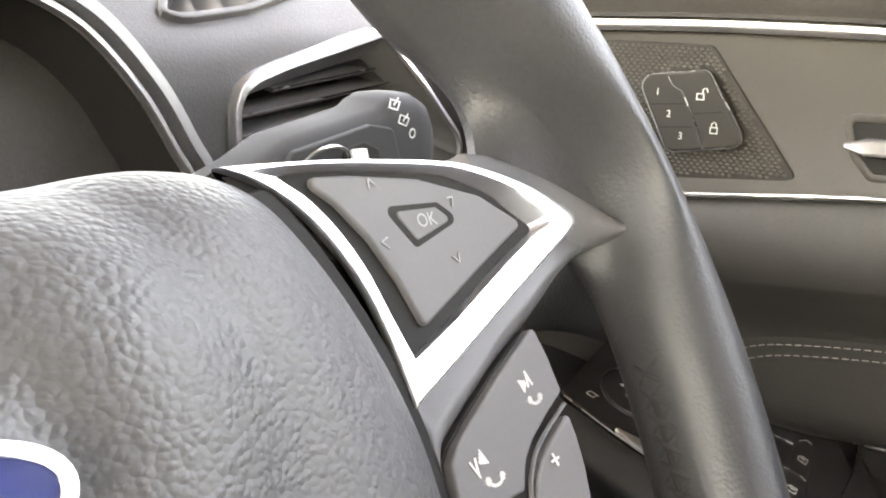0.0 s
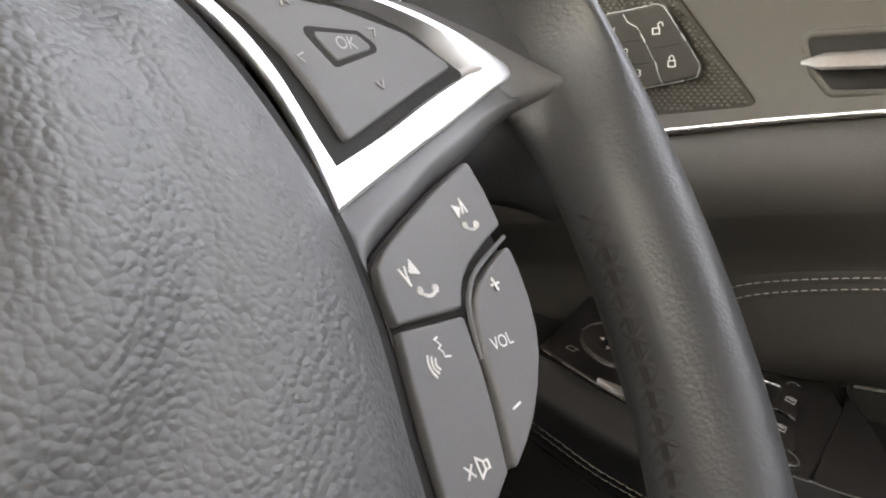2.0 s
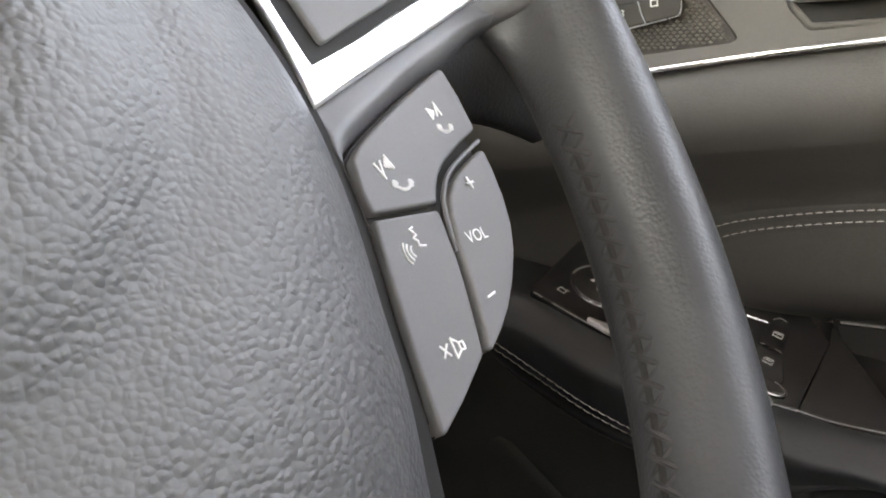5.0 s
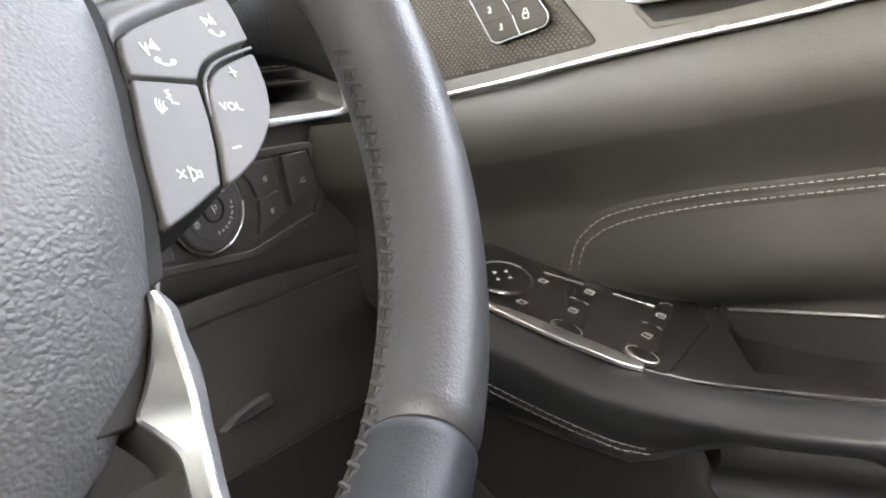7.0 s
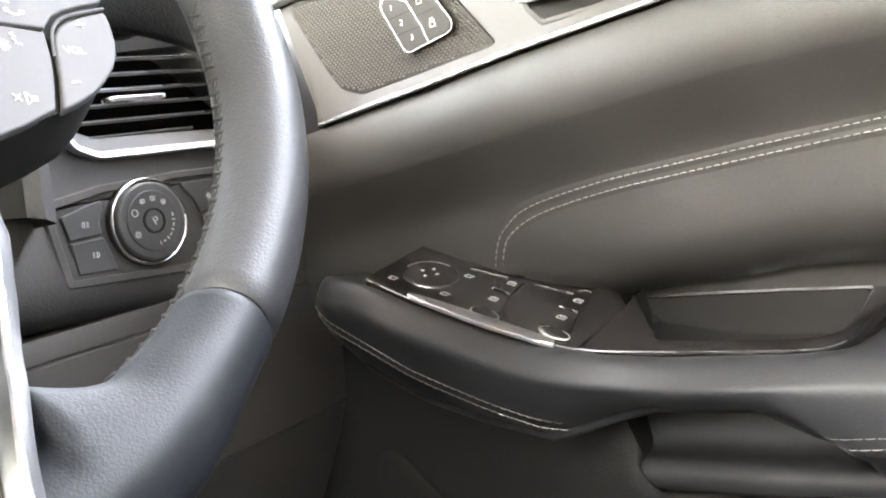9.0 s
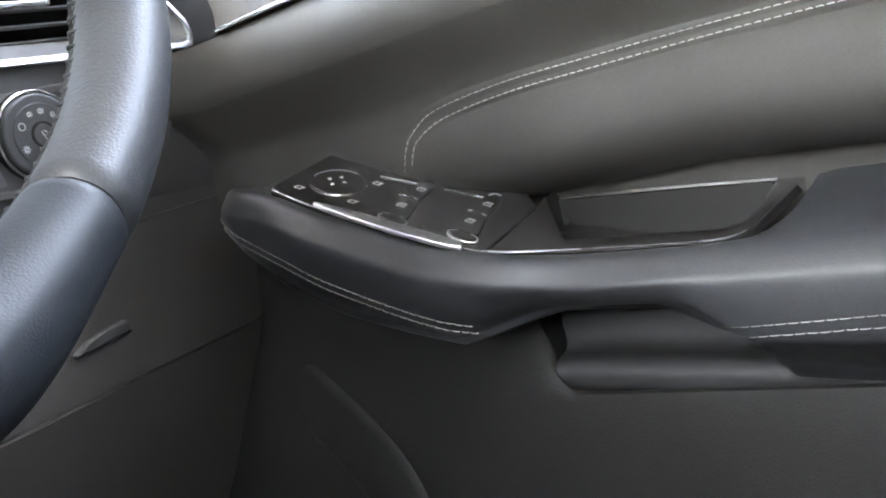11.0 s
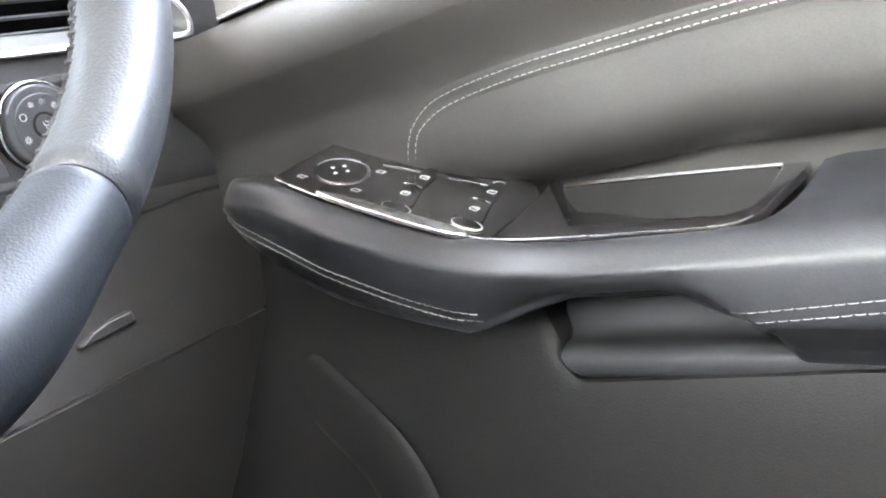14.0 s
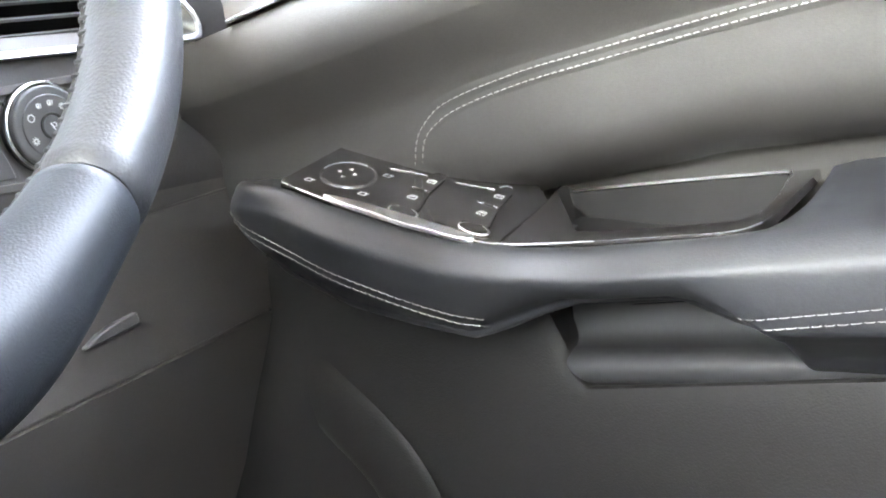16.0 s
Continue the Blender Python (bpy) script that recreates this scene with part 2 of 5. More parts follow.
def strokes(lines, width, where, h=0.00025, base=0.0):
    """Printed lines: each polyline becomes a thin raised ribbon."""
    bm = bmesh.new()
    for line in lines:
        pts = [Vector(p) for p in line]
        for a, b in zip(pts, pts[1:]):
            d = (b - a)
            if d.length < 1e-7:
                continue
            d = d.normalized()
            s = Vector((-d.y, d.x)) * width / 2
            e = d * width * 0.35
            q = (a - e + s, a - e - s, b + e - s, b + e + s)
            lo = [bm.verts.new(where(p.x, p.y, base)) for p in q]
            hi = [bm.verts.new(where(p.x, p.y, base + h)) for p in q]
            bm.faces.new(hi)
            for i in range(4):
                bm.faces.new((lo[i], lo[(i + 1) % 4], hi[(i + 1) % 4], hi[i]))
    return bm


def arc(cx, cy, r, a0, a1, n=8, ry=None):
    return [(cx + r * math.cos(radians(a0 + (a1 - a0) * i / n)), cy + (ry or r) * math.sin(radians(a0 + (a1 - a0) * i / n))) for i in range(n + 1)]


def shift(lines, dx, dy, k=1.0, turn=0.0):
    c, s = math.cos(radians(turn)) * k, math.sin(radians(turn)) * k
    return [[(dx + c * p[0] - s * p[1], dy + s * p[0] + c * p[1]) for p in l] for l in lines]


def letters(word, size, where, cx, cy, base=0.0, turn=0.0):
    """A word in the built-in font as a thin raised mesh."""
    cu = bpy.data.curves.new("word", "FONT")
    cu.body, cu.size, cu.align_x, cu.align_y, cu.extrude = word, size, "CENTER", "CENTER", 0.0
    ob = bpy.data.objects.new("word", cu)
    scene.collection.objects.link(ob)
    bpy.context.view_layer.update()
    me = bpy.data.meshes.new_from_object(ob.evaluated_get(bpy.context.evaluated_depsgraph_get()))
    bpy.data.objects.remove(ob)
    bm = bmesh.new()
    bm.from_mesh(me)
    bpy.data.meshes.remove(me)
    c, s = math.cos(radians(turn)), math.sin(radians(turn))
    for v in bm.verts:
        x, y = v.co.x, v.co.y
        v.co = where(cx + c * x - s * y, cy + s * x + c * y, base + 0.0003)
    return bm


def stitch_row(path, length, gap, material, name, parent, out, r=0.00045):
    """Short threads along a path; out is the way off the surface. Returns one mesh."""
    pts = [Vector(p) for p in path]
    acc = [0.0]
    for a, b in zip(pts, pts[1:]):
        acc.append(acc[-1] + (b - a).length)

    def at(s):
        i = max(0, min(len(acc) - 2, int(np.searchsorted(acc, s)) - 1))
        return pts[i].lerp(pts[i + 1], (s - acc[i]) / max(1e-9, acc[i + 1] - acc[i]))

    o = Vector(out)
    bms, s = [], 0.0
    while s + length < acc[-1]:
        a, b = at(s), at(s + length)
        m = (a + b) / 2 + o * (r * 1.1)
        bms.append(tube([a - o * r, a.lerp(m, 0.5) + o * (r * 0.7), m, b.lerp(m, 0.5) + o * (r * 0.7), b - o * r], r, seg=6, up=o))
        s += length + gap
    ob = part(name, join(bms), material, parent)
    return tagged(ob, kind="stuff")


# ---- cabin shell ----
def box(x0, x1, y0, y1, z0, z1, bevel=0.01):
    bm = bmesh.new()
    bmesh.ops.create_cube(bm, size=1)
    for v in bm.verts:
        v.co = Vector(((x0 + x1) / 2 + v.co.x * (x1 - x0), (y0 + y1) / 2 + v.co.y * (y1 - y0), (z0 + z1) / 2 + v.co.z * (z1 - z0)))
    if bevel:
        bmesh.ops.bevel(bm, geom=bm.edges[:], offset=bevel, segments=2, affect="EDGES")
    return bm


def setting(name, bm, material, label, category):
    return tagged(part(name, bm, material), label, category, kind="structure")


setting("ground", box(-80, 80, -80, 80, -1.05, -1.0, 0), ASPHALT, "pale grey paved ground outside the car", "ground")
setting("floor", box(-1.3, 0.5, -2.2, 0.75, -0.66, -0.62, 0), CARPET, "black carpeted car floor in the footwell", "floor")
# unseen roof: opening added for light from above, front strip blocks the sun
roof = join([box(-1.25, 0.40, 0.14, 0.45, 0.42, 0.46), box(-1.25, 0.40, -1.0, -0.72, 0.42, 0.46), box(-1.25, -1.0, -0.719, 0.139, 0.42, 0.46), box(-0.62, 0.40, -0.719, 0.139, 0.42, 0.46)])
setting("ceiling", roof, HEADLINER, "unseen grey cloth headliner with an opening cut for top light", "ceiling")
# both walls stay out of view; their tops set rear and side light
setting("wall_rear", box(-1.3, 0.5, -1.0, -0.95, -0.62, 0.36), HARD, "unseen dark rear wall, its height set to limit light from behind", "wall")
setting("wall_passenger", box(-1.32, -1.25, -1.0, 0.75, -0.62, 0.16), HARD, "unseen dark passenger side of the cabin, cut to limit the side light", "wall")
setting("wall_bulkhead", box(-1.3, 0.5, 0.70, 0.76, -0.62, 0.0), DARK, "dark bulkhead ahead of the footwell", "wall")
setting("wall_console", box(-0.42, -0.36, -0.95, 0.25, -0.62, -0.05), HARD, "dark side of the centre console", "wall")
setting("wall_sill", box(0.50, 0.53, -2.2, 0.75, -0.66, 0.04), HARD, "dark inner body side behind the door", "wall")


def pillar(name, a, b, w):
    path = [Vector(a).lerp(Vector(b), k / 8) + Vector((0, 0, 0.03 * math.sin(math.pi * k / 8))) for k in range(9)]
    return setting(name, tube(path, w, w * 0.55, 12), HEADLINER, "cloth-covered windscreen pillar", "pillar")


pillar("pillar_driver", (0.47, 0.55, 0.05), (0.40, 0.41, 0.44), 0.04)
pillar("pillar_passenger", (-1.27, 0.55, 0.05), (-1.12, 0.41, 0.44), 0.04)
pillar("pillar_middle", (0.47, -0.85, 0.05), (0.41, -0.80, 0.44), 0.05)
screen = bmesh.new()
for quad in (((-1.25, 0.70, 0.03), (0.48, 0.70, 0.03), (0.40, 0.45, 0.44), (-1.12, 0.45, 0.44)),):
    screen.faces.new([screen.verts.new(p) for p in quad])
ws = setting("window_1", screen, GLASS, "clear raked windscreen above the dashboard", "window")
ws.visible_shadow = False
# pane added over the lighting opening, never in view
added_pane = setting("added_roof_pane", box(-1.02, -0.60, -0.74, 0.16, 0.461, 0.466, 0), GLASS, "unseen clear pane added over the roof opening that lets light in", "window")
added_pane.visible_shadow = False

# ---- steering wheel ----
W_RIGHT, W_UP, W_OUT = Vector((0.9997, -0.0204, 0.0117)), Vector((0.0, 0.4970, 0.8678)), Vector((-0.0235, -0.8675, 0.4968))
wheel_pose = Matrix.Translation((-0.0024, -0.0059, -0.0027)) @ Matrix((W_RIGHT, W_UP, W_OUT)).transposed().to_4x4()
wheel = thing("steering_wheel", wheel_pose, "black leather steering wheel with silver trimmed spokes and thumb controls", "steering wheel")


def loc(a, b, h):
    """The spokes' drawing, raised and slightly sheared onto the wheel."""
    w = max(-1.0, min(1.0, a / 0.04))
    return Vector((1.0104 * a + (0.0009 - 0.0393 * b) * w, 0.0076 * abs(a) + 1.0482 * b + 0.0097, h))


RIM_R = 0.1723


def ease(t):
    t = max(0.0, min(1.0, t))
    return t * t * (3 - 2 * t)


def rim_shape(deg):
    """Centre radius, outer and inner half width, front and back half depth of the rim's section."""
    low = ease((-52 - deg) / 16)
    grip = ease((deg - 8) / 20) * (1 - 0.8 * ease((deg - 56) / 22))
    flare = math.exp(-((deg - 9.2) / 6.2) ** 2)
    front = 0.0128 + 0.0030 * low + 0.0030 * grip - 0.0095 * math.exp(-((deg - 6) / 8.0) ** 2)
    join_in = 0.030 * ease((-62 - deg) / 16) * (1 - ease((-69.8 - deg) / 2.6))
    return RIM_R + 0.0015 * low, 0.0128 + 0.0030 * low, front + join_in, 0.0128 + 0.0030 * low + 0.9 * join_in + 0.0170 * grip + 0.0480 * flare, 0.0145 + 0.002 * low, 0.0155 + 0.002 * low + 0.0130 * grip + 0.004 * flare


def rim_point(shape, t, fade=1.0, off=0.0):
    """Radius and height of the section's surface at the angle t, 0 outwards, a quarter turn to the front."""
    r, wo, wf, wb, qf, qb = shape
    w = wo if math.cos(t) > 0 else wf + (wb - wf) * ease((t - 1.04 * math.pi) / (0.36 * math.pi))
    return r + (w + off) * fade * math.cos(t), ((qf if math.sin(t) > 0 else qb) + off) * fade * math.sin(t)


def rim_piece(a0, a1, steps=90, seg=32):
    rings = []
    for i in range(steps + 1):
        d = a0 + (a1 - a0) * i / steps
        dd = d if d <= 90 else 180 - d
        shape = rim_shape(dd if dd > -90 else -180 - dd)
        e = min((d - a0) * RIM_R * 0.01745, (a1 - d) * RIM_R * 0.01745)
        fade = 1 - 0.12 * max(0.0, 1 - e / 0.0016) ** 2
        c, s = math.cos(radians(d)), math.sin(radians(d))
        ring = []
        for t in (2 * math.pi * k / seg for k in range(seg)):
            rr, hh = rim_point(shape, t, fade)
            ring.append(Vector((rr * c, rr * s, hh)))
        rings.append(ring)
    return loops(rings)


part("rim_upper", rim_piece(-50.4, 230.4, steps=300), RIM_LEATHER, wheel, "grained black leather upper rim")
part("rim_lower", rim_piece(-129.4, -50.6, steps=110), RIM_SMOOTH, wheel, "smooth black leather lower rim")

# laced seam along the inside of the rim: a groove with short crossing threads
lace = []
for k in range(29):
    d = -63 + 1.95 * k
    if d > -9:
        break
    shape = rim_shape(d)
    for sgn in (1, -1):
        p = []
        for s in (0.0, 0.2, 0.5, 0.8, 1.0):
            a = radians(d + 1.9 * s)
            rr, hh = rim_point(shape, math.pi + 0.20 + sgn * 0.26 * (2 * s - 1), 1.0, -0.0008 + (0.0010 + 0.0003 * sgn) * math.sin(math.pi * s))
            p.append(Vector((rr * math.cos(a), rr * math.sin(a), hh)))
        lace.append(tube(p, 0.0007, 0.0007, 6, up=(0, 0, 1)))
tagged(part("rim_lacing", join(lace), BLACK_THREAD, wheel, "dark laced seam"), kind="stuff")
groove = []
for k in range(53):
    d = -63 + k
    rr, hh = rim_point(rim_shape(d), math.pi + 0.20, 1.0, 0.0)
    groove.append(Vector((rr * math.cos(radians(d)), rr * math.sin(radians(d)), hh)))
part("rim_seam", tube(groove, 0.0006, 0.0009, 6), DARK, wheel, "dark groove under the lacing")

# spokes
SPOKE = [(0.050, 0.0235), (0.066, 0.0262), (0.080, 0.0272), (0.102, 0.0247), (0.125, 0.0208), (0.146, 0.0160), (0.158, 0.0140), (0.164, 0.0110), (0.166, 0.004), (0.165, -0.0042),
         (0.162, -0.0050), (0.152, -0.0072), (0.138, -0.0100), (0.129, -0.0130), (0.118, -0.0170), (0.104, -0.0225), (0.0915, -0.0270), (0.0880, -0.0310), (0.0860, -0.0390),
         (0.0832, -0.0475), (0.0796, -0.0590), (0.0756, -0.0740), (0.0712, -0.0810), (0.0650, -0.0850), (0.055, -0.078)]


def flat(a, b, h):
    return Vector((a, b, h))


def seat(a, b, h):
    """The bezel and its pad, a little deeper in the spoke than they are drawn."""
    d = 0.0022 * max(0.0, min(1.25, (0.150 - abs(a)) / 0.055))
    return Vector((a + math.copysign(0.026 + abs(a), a) * d / 0.11, b + (b - 0.010) * d / 0.11, h - d))


def mirrored(pts):
    return [(-p[0], p[1]) for p in reversed(pts)]


for side in (1, -1):
    o = [(p.x, p.y) for p in curve(SPOKE if side > 0 else mirrored(SPOKE), 4)]
    part("spoke", plate(o, -0.028, -0.0122, loc, 0.004, 5), SPOKE_SATIN, wheel, "satin dark grey spoke")
LEDGE = [((0.0862, -0.0330), (0.0866, -0.0320), (0.0878, -0.0312)), ((0.0868, -0.0210), (0.0880, -0.0225), (0.0900, -0.0238)), ((0.0876, -0.0110), (0.0888, -0.0181), (0.0917, -0.0190)), ((0.0905, -0.0098), (0.0918, -0.0140), (0.0950, -0.0166)), ((0.0964, -0.0080), (0.0985, -0.0110), (0.1006, -0.0143)),
         ((0.1056, -0.0054), (0.1070, -0.0082), (0.1080, -0.0115)), ((0.1181, -0.0016), (0.1182, -0.0040), (0.1185, -0.0078)), ((0.1320, 0.0022), (0.1318, -0.0005), (0.1310, -0.0044)), ((0.1420, 0.0046), (0.1420, 0.0026), (0.1420, -0.0008)), ((0.1510, 0.0062), (0.1510, 0.0046), (0.1510, 0.0024)), ((0.1600, 0.0066), (0.1600, 0.0056), (0.1600, 0.0042))]
for side in (1, -1):
    rows = [curve([q[i] for q in LEDGE], 5) for i in range(3)]
    rings = []
    for p, q, r in zip(*rows):
        p0, n1, p1 = (seat(side * p[0], p[1] + d, h) for d, h in ((0.003, -0.012), (0.003, -0.0068), (0.0, -0.0063)))
        q1 = (seat(side * q[0], q[1], -0.0064) + flat(side * q[0], q[1], -0.0064)) / 2
        r1, r2 = (flat(side * r[0], r[1], h) for h in (-0.0105, -0.014))
        rings.append([p0, n1, p1, (p1 + q1) / 2 + Vector((0, 0, 0.0004)), q1, q1.lerp(r1, 0.4) + Vector((0, 0, 0.0006)), r1, r2])
    part("spoke_ledge", loops(rings), SPOKE_SATIN, wheel, "satin grey ledge falling to the buttons", 60)
for side in (1, -1):
    rings = []
    for k in range(17):
        a = 0.118 + 0.072 * k / 16
        drop = 0.012 * max(0.0, (a - 0.150) / 0.040) ** 2
        rings.append([flat(side * a, b - d * drop, h) for b, d, h in ((0.012, 0, -0.0135), (0.004, 0.1, -0.0135), (0.0005, 0.3, -0.0145), (-0.0030, 0.5, -0.0180), (-0.0062, 0.8, -0.0225), (-0.0085, 1.0, -0.0275), (-0.0080, 1.0, -0.0315), (-0.004, 0.8, -0.0345), (0.012, 0, -0.036))])
    part("thumb_rest", loops(rings), RIM_LEATHER, wheel, "leather thumb rest between spoke and rim", 60)
EDGE_LINE = curve([(0.0874, -0.0330), (0.0848, -0.0430), (0.0815, -0.0550), (0.0788, -0.0640), (0.0755, -0.0740), (0.0718, -0.0822), (0.0690, -0.0870)], 6)
for side in (1, -1):
    part("spoke_edge", loops([[flat(side * (p.x + d), p.y, h) for d, h in ((-0.0013, -0.0160), (-0.0013, -0.0098), (-0.0007, -0.0090), (0.0004, -0.0090), (0.0010, -0.0096), (0.0010, -0.0160))] for p in EDGE_LINE]), SPOKE_SATIN, wheel, "narrow satin edge between cover and buttons", 60)
WING_TOP = [(0.134, 0.0342, -0.0090), (0.142, 0.0322, -0.0087), (0.1495, 0.0285, -0.0083), (0.157, 0.0226, -0.0060), (0.1625, 0.0156, -0.0030), (0.1662, 0.0080, 0.0010), (0.1690, 0.0050, 0.0026)]
WING_LOW = [(0.134, -0.0030), (0.142, 0.0000), (0.150, 0.0030), (0.157, 0.0042), (0.1625, 0.0046), (0.1668, 0.0045), (0.1690, 0.0047)]
for side in (1, -1):
    rings = []
    for k in range(19):
        a = 0.134 + 0.035 * k / 18
        (t1, h), t0 = lerp_table(WING_TOP, a), lerp_table(WING_LOW, a)[0]
        m = min(0.0030, (t1 - t0) * 0.3)
        rings.append([flat(side * a, q, z) for q, z in ((t0, -0.02), (t0, h - 0.005), (t0 + 0.25 * m, h - 0.0016), (t0 + m, h), ((t0 + t1) / 2, h + 0.0002), (t1 - 0.4 * m, h), (t1, h - 0.0004), (t1 + 0.0002, h - 0.0022), (t1, -0.02))])
    part("spoke_wing", loops(rings), SPOKE_SATIN, wheel, "satin dark grey end running onto the rim", 60)
TOP_O = [(0.0660, 0.0397), (0.0772, 0.0387), (0.0954, 0.0367), (0.1199, 0.0327), (0.1332, 0.0288), (0.1467, 0.0226), (0.1566, 0.0160)]
TOP_I = [(0.0764, 0.0364), (0.0860, 0.0364), (0.0970, 0.0348), (0.1163, 0.0311), (0.1240, 0.0284), (0.1325, 0.0236), (0.1414, 0.0150)]
TIP_O = [(0.1566, 0.0160), (0.1590, 0.0138), (0.1588, 0.0116), (0.1550, 0.0100)]
TIP_I = [(0.1414, 0.0150), (0.1418, 0.0143), (0.1416, 0.0136), (0.1407, 0.0131)]
LOW_O = [(0.1550, 0.0100), (0.1465, 0.0078), (0.1331, 0.0042), (0.1102, -0.0019), (0.0871, -0.0083)]
LOW_I = [(0.1407, 0.0131), (0.1335, 0.0114), (0.1224, 0.0085), (0.1067, 0.0036), (0.0910, -0.0005)]
LEFT_O = [(0.0871, -0.0083), (0.0873, 0.0045), (0.0860, 0.0152), (0.0826, 0.0243), (0.0783, 0.0310), (0.0723, 0.0365), (0.0660, 0.0397)]
LEFT_I = [(0.0910, -0.0005), (0.0898, 0.0064), (0.0883, 0.0167), (0.0856, 0.0247), (0.0818, 0.0311), (0.0782, 0.0347), (0.0764, 0.0364)]
BEZ_OUT = [p for side in (TOP_O, TIP_O, LOW_O, LEFT_O) for p in curve(side, 8)[:-1]]
BEZ_IN = [p for side in (TOP_I, TIP_I, LOW_I, LEFT_I) for p in curve(side, 8)[:-1]]
for side in (1, -1):
    flip = seat if side > 0 else (lambda a, b, h: seat(-a, b, h))
    flats = [0.46] * 48 + [0.46 + 0.42 * k / 24 for k in range(24)] + [0.88] * 16 + [0.88 + 0.105 * k / 16 for k in range(16)] + [0.985] * 48
    rings = []
    for f0, f1, h in ((0.02, 0, -0.0066), (0, 0, -0.0058), (0.05, 0, -0.0050), (0.13, 0, -0.0047), (0.16, 0, -0.0047), (0, 0.96, -0.0047), (0, 1.0, -0.0047), (0.16, 0.84, -0.0051), (0.96, 0.04, -0.0078), (1, 0, -0.0082), (1, 0, -0.012)):
        rings.append([flip(*Vector(p[:2]).lerp(Vector(q[:2]), f0 + f1 * f), h) for p, q, f in zip(BEZ_OUT, BEZ_IN, flats)])
    part("spoke_bezel", loops(rings, cap0=False, cap1=False), BRUSHED, wheel, "satin chrome triangular bezel", 30)
    # near-black plates put the shade under and inside the bezel into colour
    part("bezel_gap_shade", plate(inset_poly(BEZ_OUT, 0.0008), -0.018, -0.0072, flip, 0.0002, 1), DARK, wheel, "black plate painting the shaded gap under the bezel")
    part("bezel_well", plate(inset_poly(BEZ_IN, -0.0006), -0.015, -0.0098, flip, 0.0003, 1), DARK, wheel, "well floor with its shadow in the black colour")
PADPOLY = round_poly([(0.0828, 0.0356), (0.0949, 0.0340), (0.1120, 0.0305), (0.1286, 0.0240), (0.1393, 0.0156), (0.1241, 0.0114), (0.1082, 0.0068), (0.0980, 0.0038), (0.0962, 0.0133), (0.0932, 0.0222), (0.0886, 0.0298)], 0.0012, 5)
cpad = part("control_pad", plate(PADPOLY, -0.0072, -0.0058, seat, 0.0006, 4), BUTTON, wheel, "satin grey direction pad")
part("pad_skirt", plate(inset_poly(PADPOLY, 0.0001), -0.0112, -0.0070, seat, 0.0001, 1), STALK, cpad, "black skirt of the pad")
OKPOLY = round_poly([(0.0990, 0.0270), (0.1146, 0.0251), (0.1193, 0.0206), (0.1038, 0.0178)], 0.0014)
# no recess is cut here; a thin dark plate paints its shade
part("ok_surround", plate(OKPOLY, -0.0064, -0.0057, seat, 0.0001, 1), DARK, cpad, "flat dark plate painting a recess's shade")
part("ok_button", plate(round_poly([(0.1014, 0.0255), (0.1133, 0.0242), (0.1164, 0.0210), (0.1048, 0.0191)], 0.0008), -0.0062, -0.0054, seat, 0.0003), BUTTON, cpad, "grey centre button")
part("ok_word", letters("OK", 0.0038, seat, 0.1088, 0.0222, -0.0053, -4), FAINT, cpad, "pale printed word")
CHEV = [[(-0.0010, -0.0008), (0, 0.0008), (0.0010, -0.0008)]]
for cx, cy, turn in ((0.0985, 0.0318, 10), (0.1187, 0.0248, -60), (0.0961, 0.0206, 75), (0.1136, 0.0134, 190)):
    part("arrow", strokes(shift(CHEV, cx, cy, 1.0, turn), 0.0003, seat, base=-0.0057), FAINT, cpad)

B1 = round_poly([(0.0892, -0.0298), (0.0896, -0.0250), (0.0912, -0.0196), (0.0945, -0.0174), (0.1001, -0.0150), (0.1133, -0.0101), (0.1291, -0.0050), (0.1299, -0.0120), (0.1296, -0.0196), (0.1224, -0.0217), (0.1148, -0.0245), (0.1112, -0.0266), (0.1092, -0.0285), (0.1069, -0.0315)], 0.0012)
B2 = round_poly([(0.0890, -0.0309), (0.1062, -0.0329), (0.1046, -0.0421), (0.1022, -0.0503), (0.0985, -0.0600), (0.0882, -0.0650), (0.0797, -0.0684), (0.0813, -0.0605), (0.0831, -0.0524), (0.0863, -0.0400)], 0.0008)
B3 = round_poly([(0.1287, -0.0238), (0.1284, -0.0288), (0.1272, -0.0349), (0.1250, -0.0408), (0.1218, -0.0456), (0.1172, -0.0503), (0.1116, -0.0548), (0.1064, -0.0578), (0.1003, -0.0606), (0.1016, -0.0576), (0.1047, -0.0488), (0.1068, -0.0404), (0.1088, -0.0346), (0.1112, -0.0312), (0.1144, -0.0288), (0.1204, -0.0264)], 0.0010)
POD = [(0.0884, -0.0306), (0.0889, -0.0250), (0.0905, -0.0190), (0.0942, -0.0168), (0.1000, -0.0143), (0.1133, -0.0094), (0.1288, -0.0046), (0.1290, -0.0120), (0.1282, -0.0238), (0.1272, -0.0349), (0.1250, -0.0406), (0.1218, -0.0454), (0.1168, -0.0503), (0.1112, -0.0546), (0.1000, -0.0602), (0.0880, -0.0650), (0.0799, -0.0682), (0.0808, -0.0605), (0.0826, -0.0524), (0.0856, -0.0400)]
for side in (1, -1):
    flip = flat if side > 0 else (lambda a, b, h: flat(-a, b, h))
    rings = [[flip(0.092 + (a - 0.092) * k, -0.030 + (b + 0.030) * k + up, h) for a, b in POD] for k, up, h in ((0.988, 0.0, -0.0086), (0.988, 0.0, -0.0115), (0.995, 0.0, -0.018), (1.015, 0.0, -0.028), (1.025, 0.0, -0.035), (0.95, 0.002, -0.042), (0.76, 0.004, -0.046))]
    part("switch_housing", loops(rings), DARK, wheel, "black housing behind the thumb buttons", 60)
